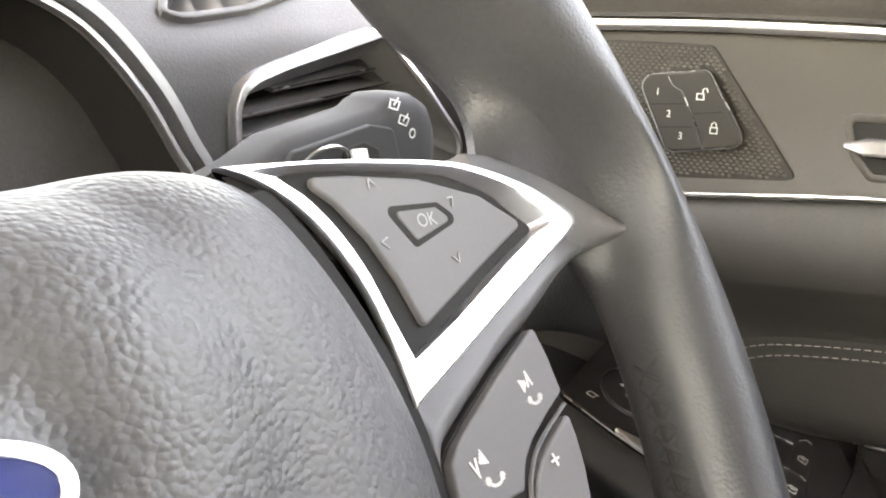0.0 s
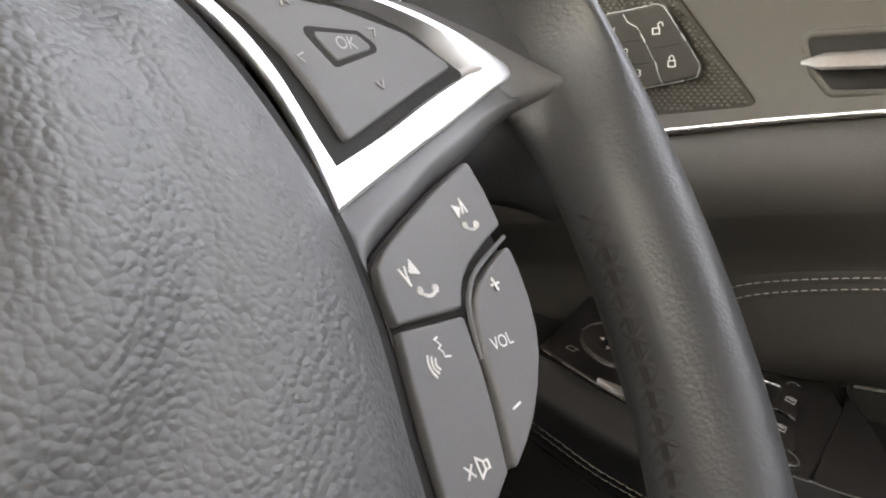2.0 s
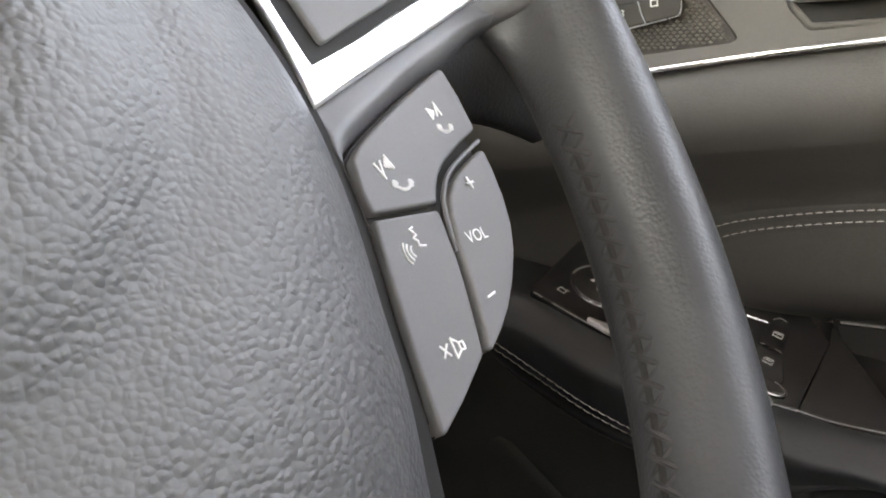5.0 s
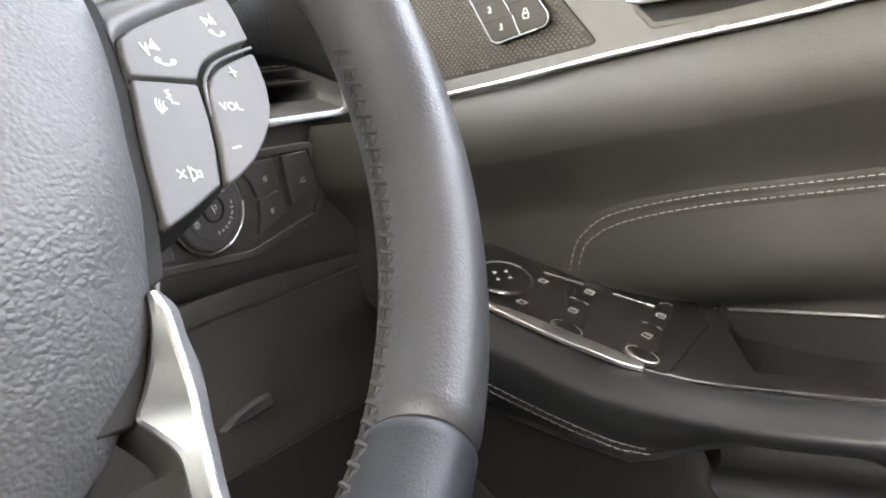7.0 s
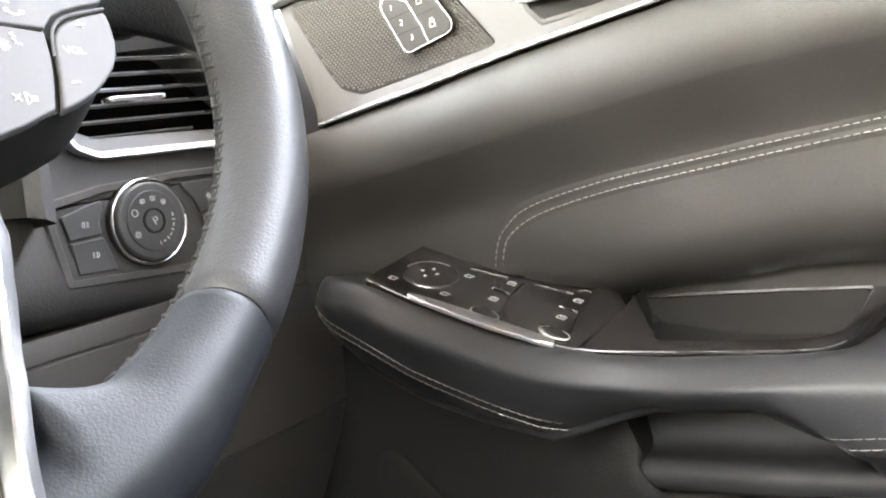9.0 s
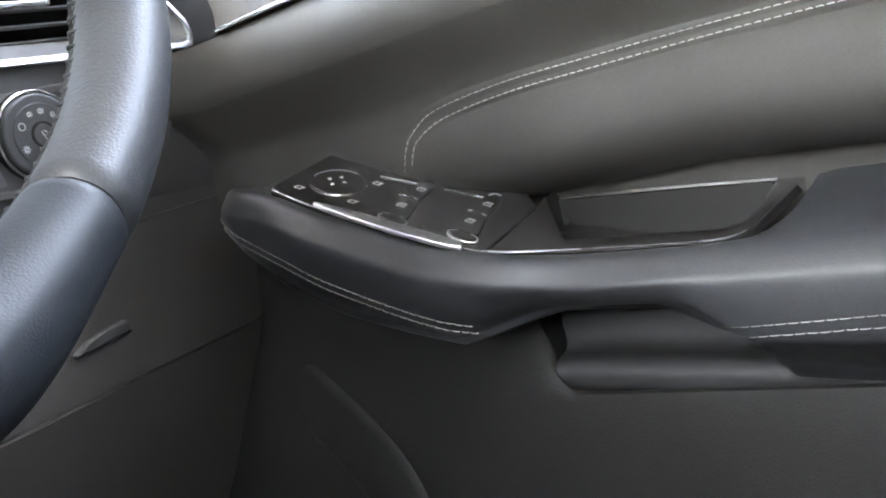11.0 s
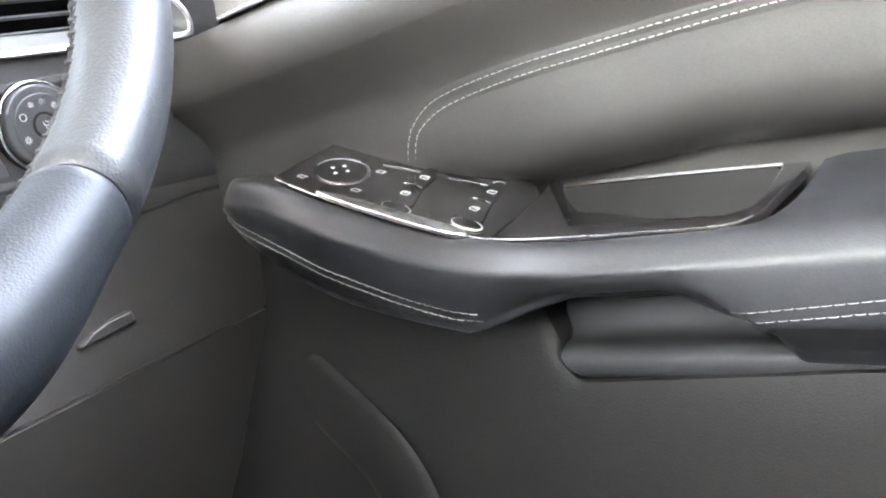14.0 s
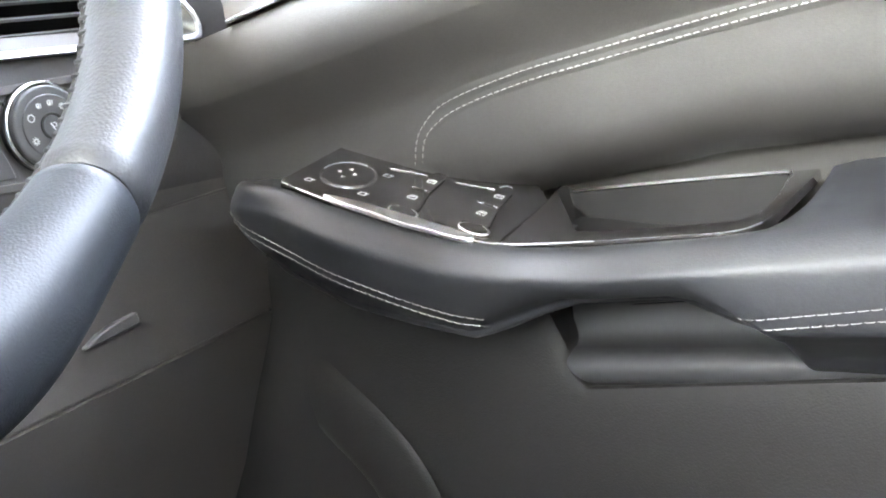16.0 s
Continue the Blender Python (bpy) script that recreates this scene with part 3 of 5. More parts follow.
phone_key = part("phone_button", plate(B1, -0.0095, -0.0064, flat, 0.0006), BUTTON, wheel, "satin grey phone and skip button")
voice_key = part("voice_button", plate(B2, -0.0095, -0.0064, flat, 0.0006), BUTTON, wheel, "satin grey voice and mute button")
vol_key = part("volume_rocker", plate(B3, -0.0095, -0.0062, flat, 0.0007), BUTTON, wheel, "satin grey volume rocker")
part("volume_rib", tube(curve([flat(0.1292, -0.0221, -0.0068), flat(0.1201, -0.0247, -0.0068), flat(0.1149, -0.0267, -0.0068), flat(0.1116, -0.0290, -0.0068), flat(0.1089, -0.0326, -0.0070), flat(0.1062, -0.0412, -0.0074)], 6), 0.0005, seg=6), SPOKE_SATIN, wheel, "thin satin rib between the buttons")
SKIP = [[(-0.0012, -0.0011), (-0.0012, 0.0011)], [(-0.0008, -0.0008), (-0.0008, 0.0008)], [(-0.0004, -0.0005), (-0.0004, 0.0005)], [(0.0, -0.0002), (0.0, 0.0002)], [(0.0015, -0.0013), (0.0015, 0.0013)], [(0.0003, -0.0010), (0.0014, 0.0008)]]
HORN = [arc(0, 0.0004, 0.0017, 205, 335, 8, 0.0014), arc(-0.0016, -0.0001, 0.0004, 0, 300, 6), arc(0.0016, -0.0001, 0.0004, 0, 300, 6)]


for cx, cy, px, py, turn, k in ((0.1190, -0.0141, 0.1202, -0.0177, 14, 0.85), (0.0979, -0.0222, 0.1002, -0.0261, 200, 1.0)):
    part("skip_symbol", strokes(shift(SKIP, cx, cy, 1.35 * k, turn), 0.00036, flat, base=-0.0064), PRINT, phone_key)
    part("phone_symbol", strokes(shift(HORN, px, py, 1.3 * k, -8), 0.0006, flat, base=-0.0064), PRINT, phone_key)
part("plus_sign", strokes(shift([[(-0.0011, 0), (0.0011, 0)], [(0.0002, -0.0012), (-0.0002, 0.0012)]], 0.1182, -0.0300), 0.0004, flat, base=-0.0060), PRINT, vol_key)
part("volume_word", letters("VOL", 0.0034, flat, 0.1121, -0.0401, -0.0060, -2), PRINT, vol_key)
part("minus_sign", strokes([[(0.1066, -0.0514), (0.1090, -0.0511)]], 0.0004, flat, base=-0.0060), PRINT, vol_key)
VOICE = [[(0.0002, 0.0024), (0.0010, 0.0012), (0.0000, 0.0008), (0.0008, 0.0000), (0.0006, -0.0008), (0.0022, -0.0012)], [(0.0000, 0.0025), (0.0010, 0.0027)],
         arc(-0.0010, -0.0014, 0.0012, 125, 235, 4), arc(-0.0010, -0.0014, 0.0021, 135, 225, 4), arc(-0.0010, -0.0014, 0.0030, 140, 220, 4)]
part("voice_symbol", strokes(shift(VOICE, 0.0957, -0.0370, 1.0), 0.00032, flat, base=-0.0064), PRINT, voice_key)
MUTE = [[(0.0016, -0.0007), (0.0016, 0.0007), (0.0004, 0.0007), (-0.0012, 0.0018), (-0.0012, -0.0018), (0.0004, -0.0007), (0.0016, -0.0007)], [(0.0004, 0.0007), (0.0004, -0.0007)],
        [(-0.0044, 0.0010), (-0.0026, -0.0010)], [(-0.0044, -0.0010), (-0.0026, 0.0010)]]
part("mute_symbol", strokes(shift(MUTE, 0.0930, -0.0566, 1.0, -6), 0.00034, flat, base=-0.0064), PRINT, voice_key)

# airbag cover
PAD_HALF = [(0.0, 0.0305), (0.030, 0.0310), (0.046, 0.0312), (0.056, 0.0303), (0.0660, 0.0276), (0.0730, 0.0228), (0.0775, 0.0155), (0.0815, 0.0045), (0.0842, -0.0090), (0.0848, -0.0210), (0.0834, -0.0320), (0.0808, -0.0430), (0.0770, -0.0550), (0.0735, -0.0675),
            (0.0685, -0.0795), (0.0648, -0.0880), (0.0614, -0.0945), (0.0563, -0.1014), (0.0484, -0.1096), (0.0386, -0.1173), (0.0220, -0.1235), (0.0, -0.1255)]
pad_line = [p for p in curve(PAD_HALF, 5)]
pad_line = [Vector((p.x, p.y)) for p in pad_line] + [Vector((-p.x, p.y)) for p in reversed(pad_line[1:-1])]


def pad_height(a, b, rho):
    r = math.hypot(a, b + 0.0015)
    boss = 0.0036 / (1 + math.exp((r - 0.0412) / 0.0032)) - 0.0007 * math.exp(-((r - 0.0500) / 0.0050) ** 2)
    low = ease((-0.055 - b) / 0.045)
    base = -0.0085 - 0.0050 * ease((-0.088 - b) / 0.034)
    dome = base + (0.0090 - base) * (1 - rho ** (4.5 - 2.3 * low)) ** 0.75
    return dome + boss - 0.0020 * math.exp(-((r - 0.0190) / 0.0060) ** 2)


pad_rings = []
for k in range(60):
    rho = 1 - (k / 60) ** 1.35
    pad_rings.append([loc(p.x * rho, -0.03 + (p.y + 0.03) * rho, pad_height(p.x * rho, -0.03 + (p.y + 0.03) * rho, rho)) for p in pad_line])
pad_rings.insert(0, [loc(p.x * 0.985, -0.03 + (p.y + 0.03) * 0.985, -0.022) for p in pad_line])
part("airbag_cover", loops(pad_rings), PAD_LEATHER, wheel, "pebble-grained dark grey airbag cover", 60)
# near-black plate stands in for the shadow round the airbag cover
part("cover_gap_shade", plate([(p[0] if p[1] > -0.086 else p[0] * 0.93, max(-0.110, min(p[1], 0.0240))) for p in inset_poly(pad_line, -0.0032)], -0.024, -0.0080, loc, 0.0003, 1), DARK, wheel, "black plate painting the shadow gap round the cover")
OVAL = [(0.0178 * math.cos(2 * math.pi * k / 48), -0.0040 + 0.0080 * math.sin(2 * math.pi * k / 48)) for k in range(48)]
part("badge_ring", collar(OVAL, inset_poly(OVAL, 0.0019), 0.009, 0.0145, loc, 0.0006), CHROME, wheel, "chrome oval badge ring")
part("badge_field", plate(inset_poly(OVAL, 0.0015), 0.009, 0.0135, loc, 0.0004), BLUE, wheel, "plain dark blue badge")

# lower spokes: ridge, inner edge and the fall on the outer side
BLADE = [((0.0679, -0.0822, -0.0034), (0.0672, -0.0819, -0.0038), 0.0016), ((0.0682, -0.0868, -0.0028), (0.0662, -0.0858, -0.0038), 0.0030), ((0.0667, -0.0930, -0.0018), (0.0648, -0.0903, -0.0044), 0.0030), ((0.0652, -0.0990, -0.0008), (0.0615, -0.0960, -0.0048), 0.0038), ((0.0642, -0.1030, -0.0002), (0.0580, -0.1006, -0.0052), 0.0036),
         ((0.0633, -0.1066, 0.0), (0.0546, -0.1046, -0.0052), 0.0034), ((0.0621, -0.1110, 0.0), (0.0562, -0.1082, -0.0044), 0.0032), ((0.0610, -0.1160, 0.0), (0.0578, -0.1142, -0.0024), 0.0030), ((0.0583, -0.1235, 0.0012), (0.0553, -0.1230, -0.0008), 0.0029), ((0.0541, -0.1318, 0.0058), (0.0511, -0.1312, 0.0038), 0.0028),
         ((0.0492, -0.1410, 0.0128), (0.0462, -0.1406, 0.0108), 0.0027), ((0.0440, -0.1510, 0.0188), (0.0412, -0.1508, 0.0168), 0.0026), ((0.0406, -0.1600, 0.0215), (0.0380, -0.1598, 0.0195), 0.0026), ((0.0388, -0.1690, 0.0220), (0.0362, -0.1690, 0.0200), 0.0026)]
for side in (1, -1):
    ridge, inner = curve([b[0] for b in BLADE], 5), curve([b[1] for b in BLADE], 5)
    fall = [v.x for v in curve([(b[2], 0) for b in BLADE], 5)]
    inn, mid, outr, core = [], [], [], []
    for p, q, w in zip(ridge, inner, fall):
        e = min(0.0011, 0.3 * w + 0.0002)
        f = lambda a, b, h: flat(side * a, b, h)
        inn.append([f(q.x + 0.0004, q.y, q.z - 0.0022), f(q.x - 0.0002, q.y, q.z - 0.0010), f(q.x + 0.0003, q.y, q.z), f(p.x - e, p.y, p.z - 0.0004), f(p.x - e, p.y, p.z - 0.010)])
        core.append([f(q.x + 0.0006, q.y, q.z - 0.0016), f(p.x - e, p.y, p.z - 0.0020), f(p.x - e, p.y, p.z - 0.014), f(q.x + 0.0016, q.y, q.z - 0.014)])
        mid.append([f(p.x - e, p.y, p.z - 0.008), f(p.x - e, p.y, p.z - 0.0004), f(p.x - 0.4 * e, p.y, p.z), f(p.x + 0.5 * e, p.y, p.z - 0.0001), f(p.x + e, p.y, p.z - 0.0006), f(p.x + e, p.y, p.z - 0.008)])
        outr.append([f(p.x + e, p.y, p.z - 0.008), f(p.x + e, p.y, p.z - 0.0008), f(p.x + e + 0.5 * w, p.y + 0.1 * w, p.z - 0.0010 - 0.08 * w), f(p.x + e + w, p.y + 0.2 * w, p.z - 0.0014 - 0.30 * w), f(p.x + e + w, p.y + 0.2 * w, p.z - 0.012)])
    trim = part("lower_spoke_trim", loops(inn), SATIN, wheel, "satin silver lower spoke trim", 20)
    part("spoke_strip", loops(mid), BRUSHED, trim, "bright polished ridge running over the rim", 50)
    part("strip_core", loops(core), DARK, trim, "black body under the trim", 50)
    part("strip_flank", loops(outr), SPOKE_SATIN, trim, "grey outer flank", 50)
part("lower_spoke", loops([[flat(a, c, h - 0.006), flat(a * 0.6, c, h - 0.018), flat(-a * 0.6, c, h - 0.018), flat(-a, c, h - 0.006), flat(-a, c, h - 0.030), flat(a, c, h - 0.030)] for a, c, h in [b[0] for b in BLADE[7:]]]), DARK, wheel, "black recessed lower spoke between the strips", 50)

# ---- column and stalk ----
shroud = thing("column_shroud", pose(0, 0.10, 0.0), "black plastic steering column shroud behind the wheel", "column shroud")
col_path = [wheel_pose @ Vector((0, -0.01, -0.03 - 0.02 * k)) for k in range(8)]
sh = part("shroud", tube(col_path, 0.045, 0.05, 20), STALK, None)
sh.parent = shroud
sh.matrix_parent_inverse = shroud.matrix_world.inverted()

stalk = thing("wiper_stalk", pose(0, 0, 0), "black wiper stalk with white printed symbols behind the wheel", "stalk")
ST = [(0.030, -0.006, 0.007, 0.006), (0.090, -0.010, 0.009, 0.008), (0.125, -0.0020, 0.0105, 0.009), (0.138, 0.0015, 0.0108, 0.0095), (0.150, 0.0060, 0.0114, 0.010), (0.170, 0.0082, 0.0119, 0.0105), (0.1875, 0.0100, 0.0124, 0.0110), (0.1910, 0.0105, 0.0140, 0.0115),
      (0.1950, 0.0110, 0.0150, 0.0115), (0.2045, 0.0105, 0.0153, 0.0115), (0.2110, 0.0090, 0.0138, 0.0110), (0.2155, 0.0075, 0.0098, 0.009), (0.2175, 0.0070, 0.0045, 0.004)]
rings = []
for x, z, hz, hy in ST:
    rings.append([Vector((x, 0.0935 - hy * math.copysign(abs(math.cos(t)) ** 0.45, math.cos(t)), z + hz * math.copysign(abs(math.sin(t)) ** 0.6, math.sin(t)))) for t in (2 * math.pi * k / 28 for k in range(28))])
part("stalk_arm", loops(rings), STALK, stalk, "satin black tapered arm", 50)
stw = lambda a, b, h: Vector((a, 0.0822 - h, b))
WIPE = [[(-0.0018, 0.0010), (-0.0018, -0.0012), (0.0018, -0.0012), (0.0022, 0.0010), (-0.0018, 0.0010)], [(0.0, -0.0002), (0.0012, 0.0018)]]
part("wiper_symbol", strokes(shift(WIPE, 0.1915, 0.0236, 1.15, -15), 0.0004, stw), PRINT, stalk)
part("wiper_symbol", strokes(shift(WIPE, 0.1962, 0.0184, 1.15, -20), 0.0004, stw), PRINT, stalk)
part("off_symbol", strokes([arc(0.2008, 0.0138, 0.0014, 0, 360, 14)], 0.0004, stw), PRINT, stalk)
part("stalk_face", plate(round_poly([(0.128, -0.004), (0.148, 0.0145), (0.180, 0.0186), (0.1905, 0.0165), (0.1950, 0.004), (0.186, -0.003)], 0.003, 5), -0.001, 0.0010, stw, 0.0006), STALK, stalk, "raised black face")
# raised dark plate: the well's shade is only its colour
part("switch_well_shade", plate(round_poly([(0.1660, 0.0050), (0.1672, 0.0128), (0.1765, 0.0140), (0.1835, 0.0110), (0.1840, 0.0050)], 0.002, 5), 0.0, 0.0013, stw, 0.0004), DARK, stalk, "flat dark plate painting the switch well's shade")
part("stalk_ring", tube([Vector((0.159, 0.0808 - 0.002 * math.sin(a), 0.0092)) + Vector((0.010 * math.cos(a), 0, 0.0055 * math.sin(a))) for a in (2 * math.pi * k / 24 for k in range(24))], 0.0006, seg=6, up=(0, 1, 0), closed=True), CHROME, stalk, "thin chrome ring")
part("stalk_button", plate(round_poly([(0.1710, 0.0060), (0.1785, 0.0065), (0.1765, 0.0122), (0.1695, 0.0125)], 0.001), 0.0, 0.0022, stw, 0.0004), PRINT, stalk, "pale glossy button")

# ---- dashboard ----
dash = thing("dashboard", pose(0, 0, 0), "dark grey soft-touch dashboard with a grained top", "dashboard")
DASH_PROFILE = [(0.205, -0.129), (0.204, -0.05), (0.203, 0.0), (0.204, 0.020), (0.2085, 0.0335), (0.222, 0.0440), (0.240, 0.0555), (0.252, 0.0630), (0.262, 0.0668), (0.280, 0.0680), (0.33, 0.063), (0.45, 0.050), (0.70, 0.025)]


def dash_y(x):
    """How far the dashboard's right end turns towards the windscreen."""
    return 0.012 * max(0.0, (x - 0.410) / 0.07) ** 2


def dash_turn(x, z):
    """The same turn, less of it towards the knee panel."""
    k = max(0.0, min(1.0, (z + 0.130) / 0.08))
    return dash_y(x) * k + dash_y(min(x, 0.43)) * (1 - k)


V_OUT = round_poly([(0.2335, -0.0290), (0.2345, 0.0085), (0.2385, 0.0168), (0.2471, 0.0216), (0.2640, 0.0259), (0.3305, 0.0383), (0.3355, 0.0368), (0.3424, 0.0315), (0.3680, 0.0112), (0.3995, -0.0180), (0.4035, -0.0260), (0.4020, -0.0372), (0.2560, -0.0458), (0.2420, -0.0410)], 0.006, 6)
D_OUT = round_poly([(0.2150, 0.2200), (0.2270, 0.2330), (0.2730, 0.2510), (0.2930, 0.2515), (0.3160, 0.2360), (0.2660, 0.2215), (0.2260, 0.2160)], 0.005)


def inside(poly, x, y):
    r = False
    for i in range(len(poly)):
        (x0, y0), (x1, y1) = poly[i][:2], poly[(i + 1) % len(poly)][:2]
        if (y0 > y) != (y1 > y) and x < (x1 - x0) * (y - y0) / (y1 - y0) + x0:
            r = not r
    return r


dash_prof = curve([(0.30, -0.132)] + DASH_PROFILE, 10)
xs = [-1.2, -0.8, -0.4, -0.2, 0.0, 0.1, 0.15, 0.20] + [0.205 + 0.003 * k for k in range(68)] + [0.42, 0.44, 0.46, 0.48]
dash_bm = loops([[Vector((x, p.x + dash_turn(x, p.y), p.y - 0.35 * dash_y(x))) for p in dash_prof] for x in xs], closed=False)
hole_v, hole_d = inset_poly(V_OUT, 0.0035), inset_poly(D_OUT, 0.002)
gone = []
for f in dash_bm.faces:
    m = f.calc_center_median()
    if (m.y < 0.235 and m.z > -0.06 and inside(hole_v, m.x, m.z)) or (0.21 < m.y < 0.26 and m.z > 0.035 and inside(hole_d, m.x, m.y)):
        gone.append(f)
bmesh.ops.delete(dash_bm, geom=gone, context="FACES")
part("dash_top", dash_bm, DASH, dash, "grained soft-touch dash top", 60)
xk = [-0.4, -0.2, 0.0, 0.1, 0.2, 0.25, 0.3, 0.34, 0.37, 0.39, 0.41, 0.43, 0.48]
KNEE = [(0.30, -0.128), (0.203, -0.129), (0.2015, -0.134), (0.2020, -0.1412), (0.2036, -0.1420), (0.2036, -0.1430), (0.2023, -0.1438), (0.2030, -0.20), (0.2040, -0.2300), (0.2062, -0.2308), (0.2062, -0.2322), (0.2040, -0.2330), (0.212, -0.255), (0.25, -0.34), (0.32, -0.46), (0.40, -0.60)]
part("knee_panel", loops([[Vector((x, y + dash_y(min(x, 0.43)), z + 0.09 * (x - 0.29))) for y, z in KNEE] for x in xk], closed=False), HARD, dash, "black plastic knee panel", 25)
dm = lambda a, b, h: Vector((a, 0.203 - h, b))
part("knee_catch", plate(round_poly([(0.273, -0.2060), (0.316, -0.2000), (0.314, -0.1925), (0.300, -0.1945), (0.286, -0.1985)], 0.001), -0.004, 0.0045, dm, 0.0015), KNOB, dash, "black plastic catch")

# side vent
vent = thing("air_vent", pose(0.32, 0.203, 0.0), "side air vent with satin chrome surround and black slats", "air vent")
vm = lambda a, b, h: Vector((a - 0.32, -h + 0.9 * dash_y(a), b))
VC = (0.310, -0.006)
vo = resample(V_OUT, VC, 140)
vi = inset_poly(vo, 0.0044)
vj = [Vector((VC[0] + (p.x - VC[0]) * 0.89, VC[1] + (p.y - VC[1]) * 0.74)) for p in vi]
lip = [(p + q) / 2 for p, q in zip(vo, vi)]
lip_rings = []
for f, h in ((0.0, -0.006), (0.0, 0.0034), (0.08, 0.0046), (0.2, 0.005), (0.8, 0.005), (0.92, 0.0046), (1.0, 0.0034), (1.0, -0.006)):
    lip_rings.append([vm(p.x + (q.x - p.x) * f, p.y + (q.y - p.y) * f, h - (0.36 * (p.y + (q.y - p.y) * f - c.y) + 0.26 * (p.x + (q.x - p.x) * f - c.x) if h > 0 else 0)) for p, q, c in zip(vo, vi, lip)])
part("vent_surround", loops(lip_rings, cap0=False, cap1=False), BRUSHED, vent, "bright satin chrome surround", 30)
part("vent_throat", loops([[vm(p.x, p.y, 0.0035) for p in vi], [vm(p.x, p.y, -0.009) for p in vj], [vm(p.x, p.y, -0.045) for p in vj]], cap0=False), SLOPE, vent, "grey satin inner slope", 30)
part("vent_back", plate(inset_poly(vj, 0.0008), -0.045, -0.042, vm, 0.0003, 1), DARK, vent, "black cavity")


def span(poly, z):
    xs2 = []
    for i in range(len(poly)):
        a, b = poly[i], poly[(i + 1) % len(poly)]
        if (a.y - z) * (b.y - z) < 0:
            xs2.append(a.x + (b.x - a.x) * (z - a.y) / (b.y - a.y))
    return min(xs2), max(xs2)


for k in range(6):
    z = -0.0290 + 0.0088 * k
    a, b = span(vj, z)
    blade = [(0.0, 0.0006), (-0.0015, 0.0012), (-0.018, 0.0030), (-0.018, 0.0018), (-0.0015, -0.0009)]
    part("slat", loops([[vm(x, z + q + 0.08 * (x - 0.31), h - 0.008) for h, q in blade] for x in (a - 0.004, (a + b) / 2, b + 0.004)]), BUTTON, vent)
    part("slat_edge", tube([vm(x, z + 0.0008 + 0.08 * (x - 0.31), -0.0078) for x in (a - 0.003, (a + b) / 2, b + 0.003)], 0.0005, seg=6, up=(0, 1, 0)), SILVER, vent, "fine bright slat edge")
vk = round_poly([(0.2710, -0.0135), (0.3090, -0.0103), (0.3090, -0.0070), (0.2715, -0.0100)], 0.0012)
part("vent_tab", plate(vk, -0.010, -0.0010, vm, 0.0010), CHROME, vent, "chrome-edged slider tab")

# demister vent on the dash top
dem = thing("demister_vent", pose(0.265, 0.234, 0.0524), "grey demister vent with angled louvres set in the dash top", "air vent")
S1, S2 = Vector((1, 0, 0)), Vector((0, 1, 0.6)).normalized()
S3 = Vector((0, -0.6, 1)).normalized()
dv = lambda a, b, h: Vector((a - 0.265, 0, 0)) + Vector((0, b - 0.234, 0.6 * (b - 0.234) + 0.001)) + S3 * h
DC = (0.264, 0.233)
do = resample(D_OUT, DC, 96)
di = inset_poly(do, 0.0032)
part("vent_frame", collar(do, di, -0.004, 0.0012, dv, 0.0008), DASH, dem, "grained frame")
part("vent_well", loops([[dv(p.x, p.y, 0.0006) for p in di], [dv(p.x, p.y, -0.012) for p in di]], cap0=False), SLOPE, dem, "grey well")
for x0, y0, x1, y1 in ((0.2330, 0.2185, 0.2410, 0.2370), (0.2510, 0.2215, 0.2570, 0.2430), (0.2690, 0.2245, 0.2750, 0.2475), (0.2875, 0.2285, 0.2910, 0.2460)):
    q = [dv(x0 - 0.010, y0, -0.009), dv(x0 + 0.0015, y0 + 0.0005, 0.0), dv(x1 + 0.001, y1, 0.0005), dv(x1 - 0.009, y1, -0.009)]
    part("louvre", loops([[p for p in q], [p - S3 * 0.0012 - S1 * 0.0008 for p in q]]), BUTTON, dem)

# instrument cluster
clus = thing("instrument_cluster", pose(0, 0.17, 0.0), "dark instrument display under a hood with a thin chrome trim", "instrument cluster")
half = [(0.000, 0.0760), (0.060, 0.0720), (0.100, 0.0645), (0.126, 0.0555), (0.148, 0.0435), (0.168, 0.0220), (0.181, 0.0010), (0.1885, -0.0120), (0.196, -0.040), (0.197, -0.075)]
arch = [Vector(p) for p in curve(half, 10)]
arch = [Vector((-p.x, p.y)) for p in reversed(arch[1:])] + arch
cm = lambda p, k, y: Vector((p.x * k, y, -0.02 + (p.y + 0.02) * k))
part("hood", loops([[cm(p, 1.0, 0.004) for p in arch], [cm(p, 1.03, -0.002) for p in arch], [cm(p, 1.075, 0.004) for p in arch], [cm(p, 1.085, 0.03) for p in arch], [cm(p, 1.05, 0.12) for p in arch]], closed=False), DASH, clus, "grained hood", 50)
part("hood_lining", loops([[cm(p, 0.998, 0.004) for p in arch], [cm(p, 0.95, 0.045) for p in arch]], closed=False), DARK, clus)
part("cluster_trim", tube([cm(p, 0.992, 0.0) for p in arch if p.y > -0.030], 0.0018, 0.0026, 10, up=(0, 1, 0)), BRUSHED, clus, "thin chrome arch")
part("display", loops([[cm(p, 0.96, 0.043) for p in arch], [cm(p, 0.5, 0.0435) for p in arch]], closed=False), GLOSS, clus, "dark glossy display")
part("dial_ring", tube([Vector((0.075 + 0.05 * math.cos(a), 0.041, -0.002 + 0.05 * math.sin(a))) for a in (2 * math.pi * k / 60 for k in range(60))], 0.0005, seg=6, up=(0, 1, 0), closed=True), SILVER, clus)

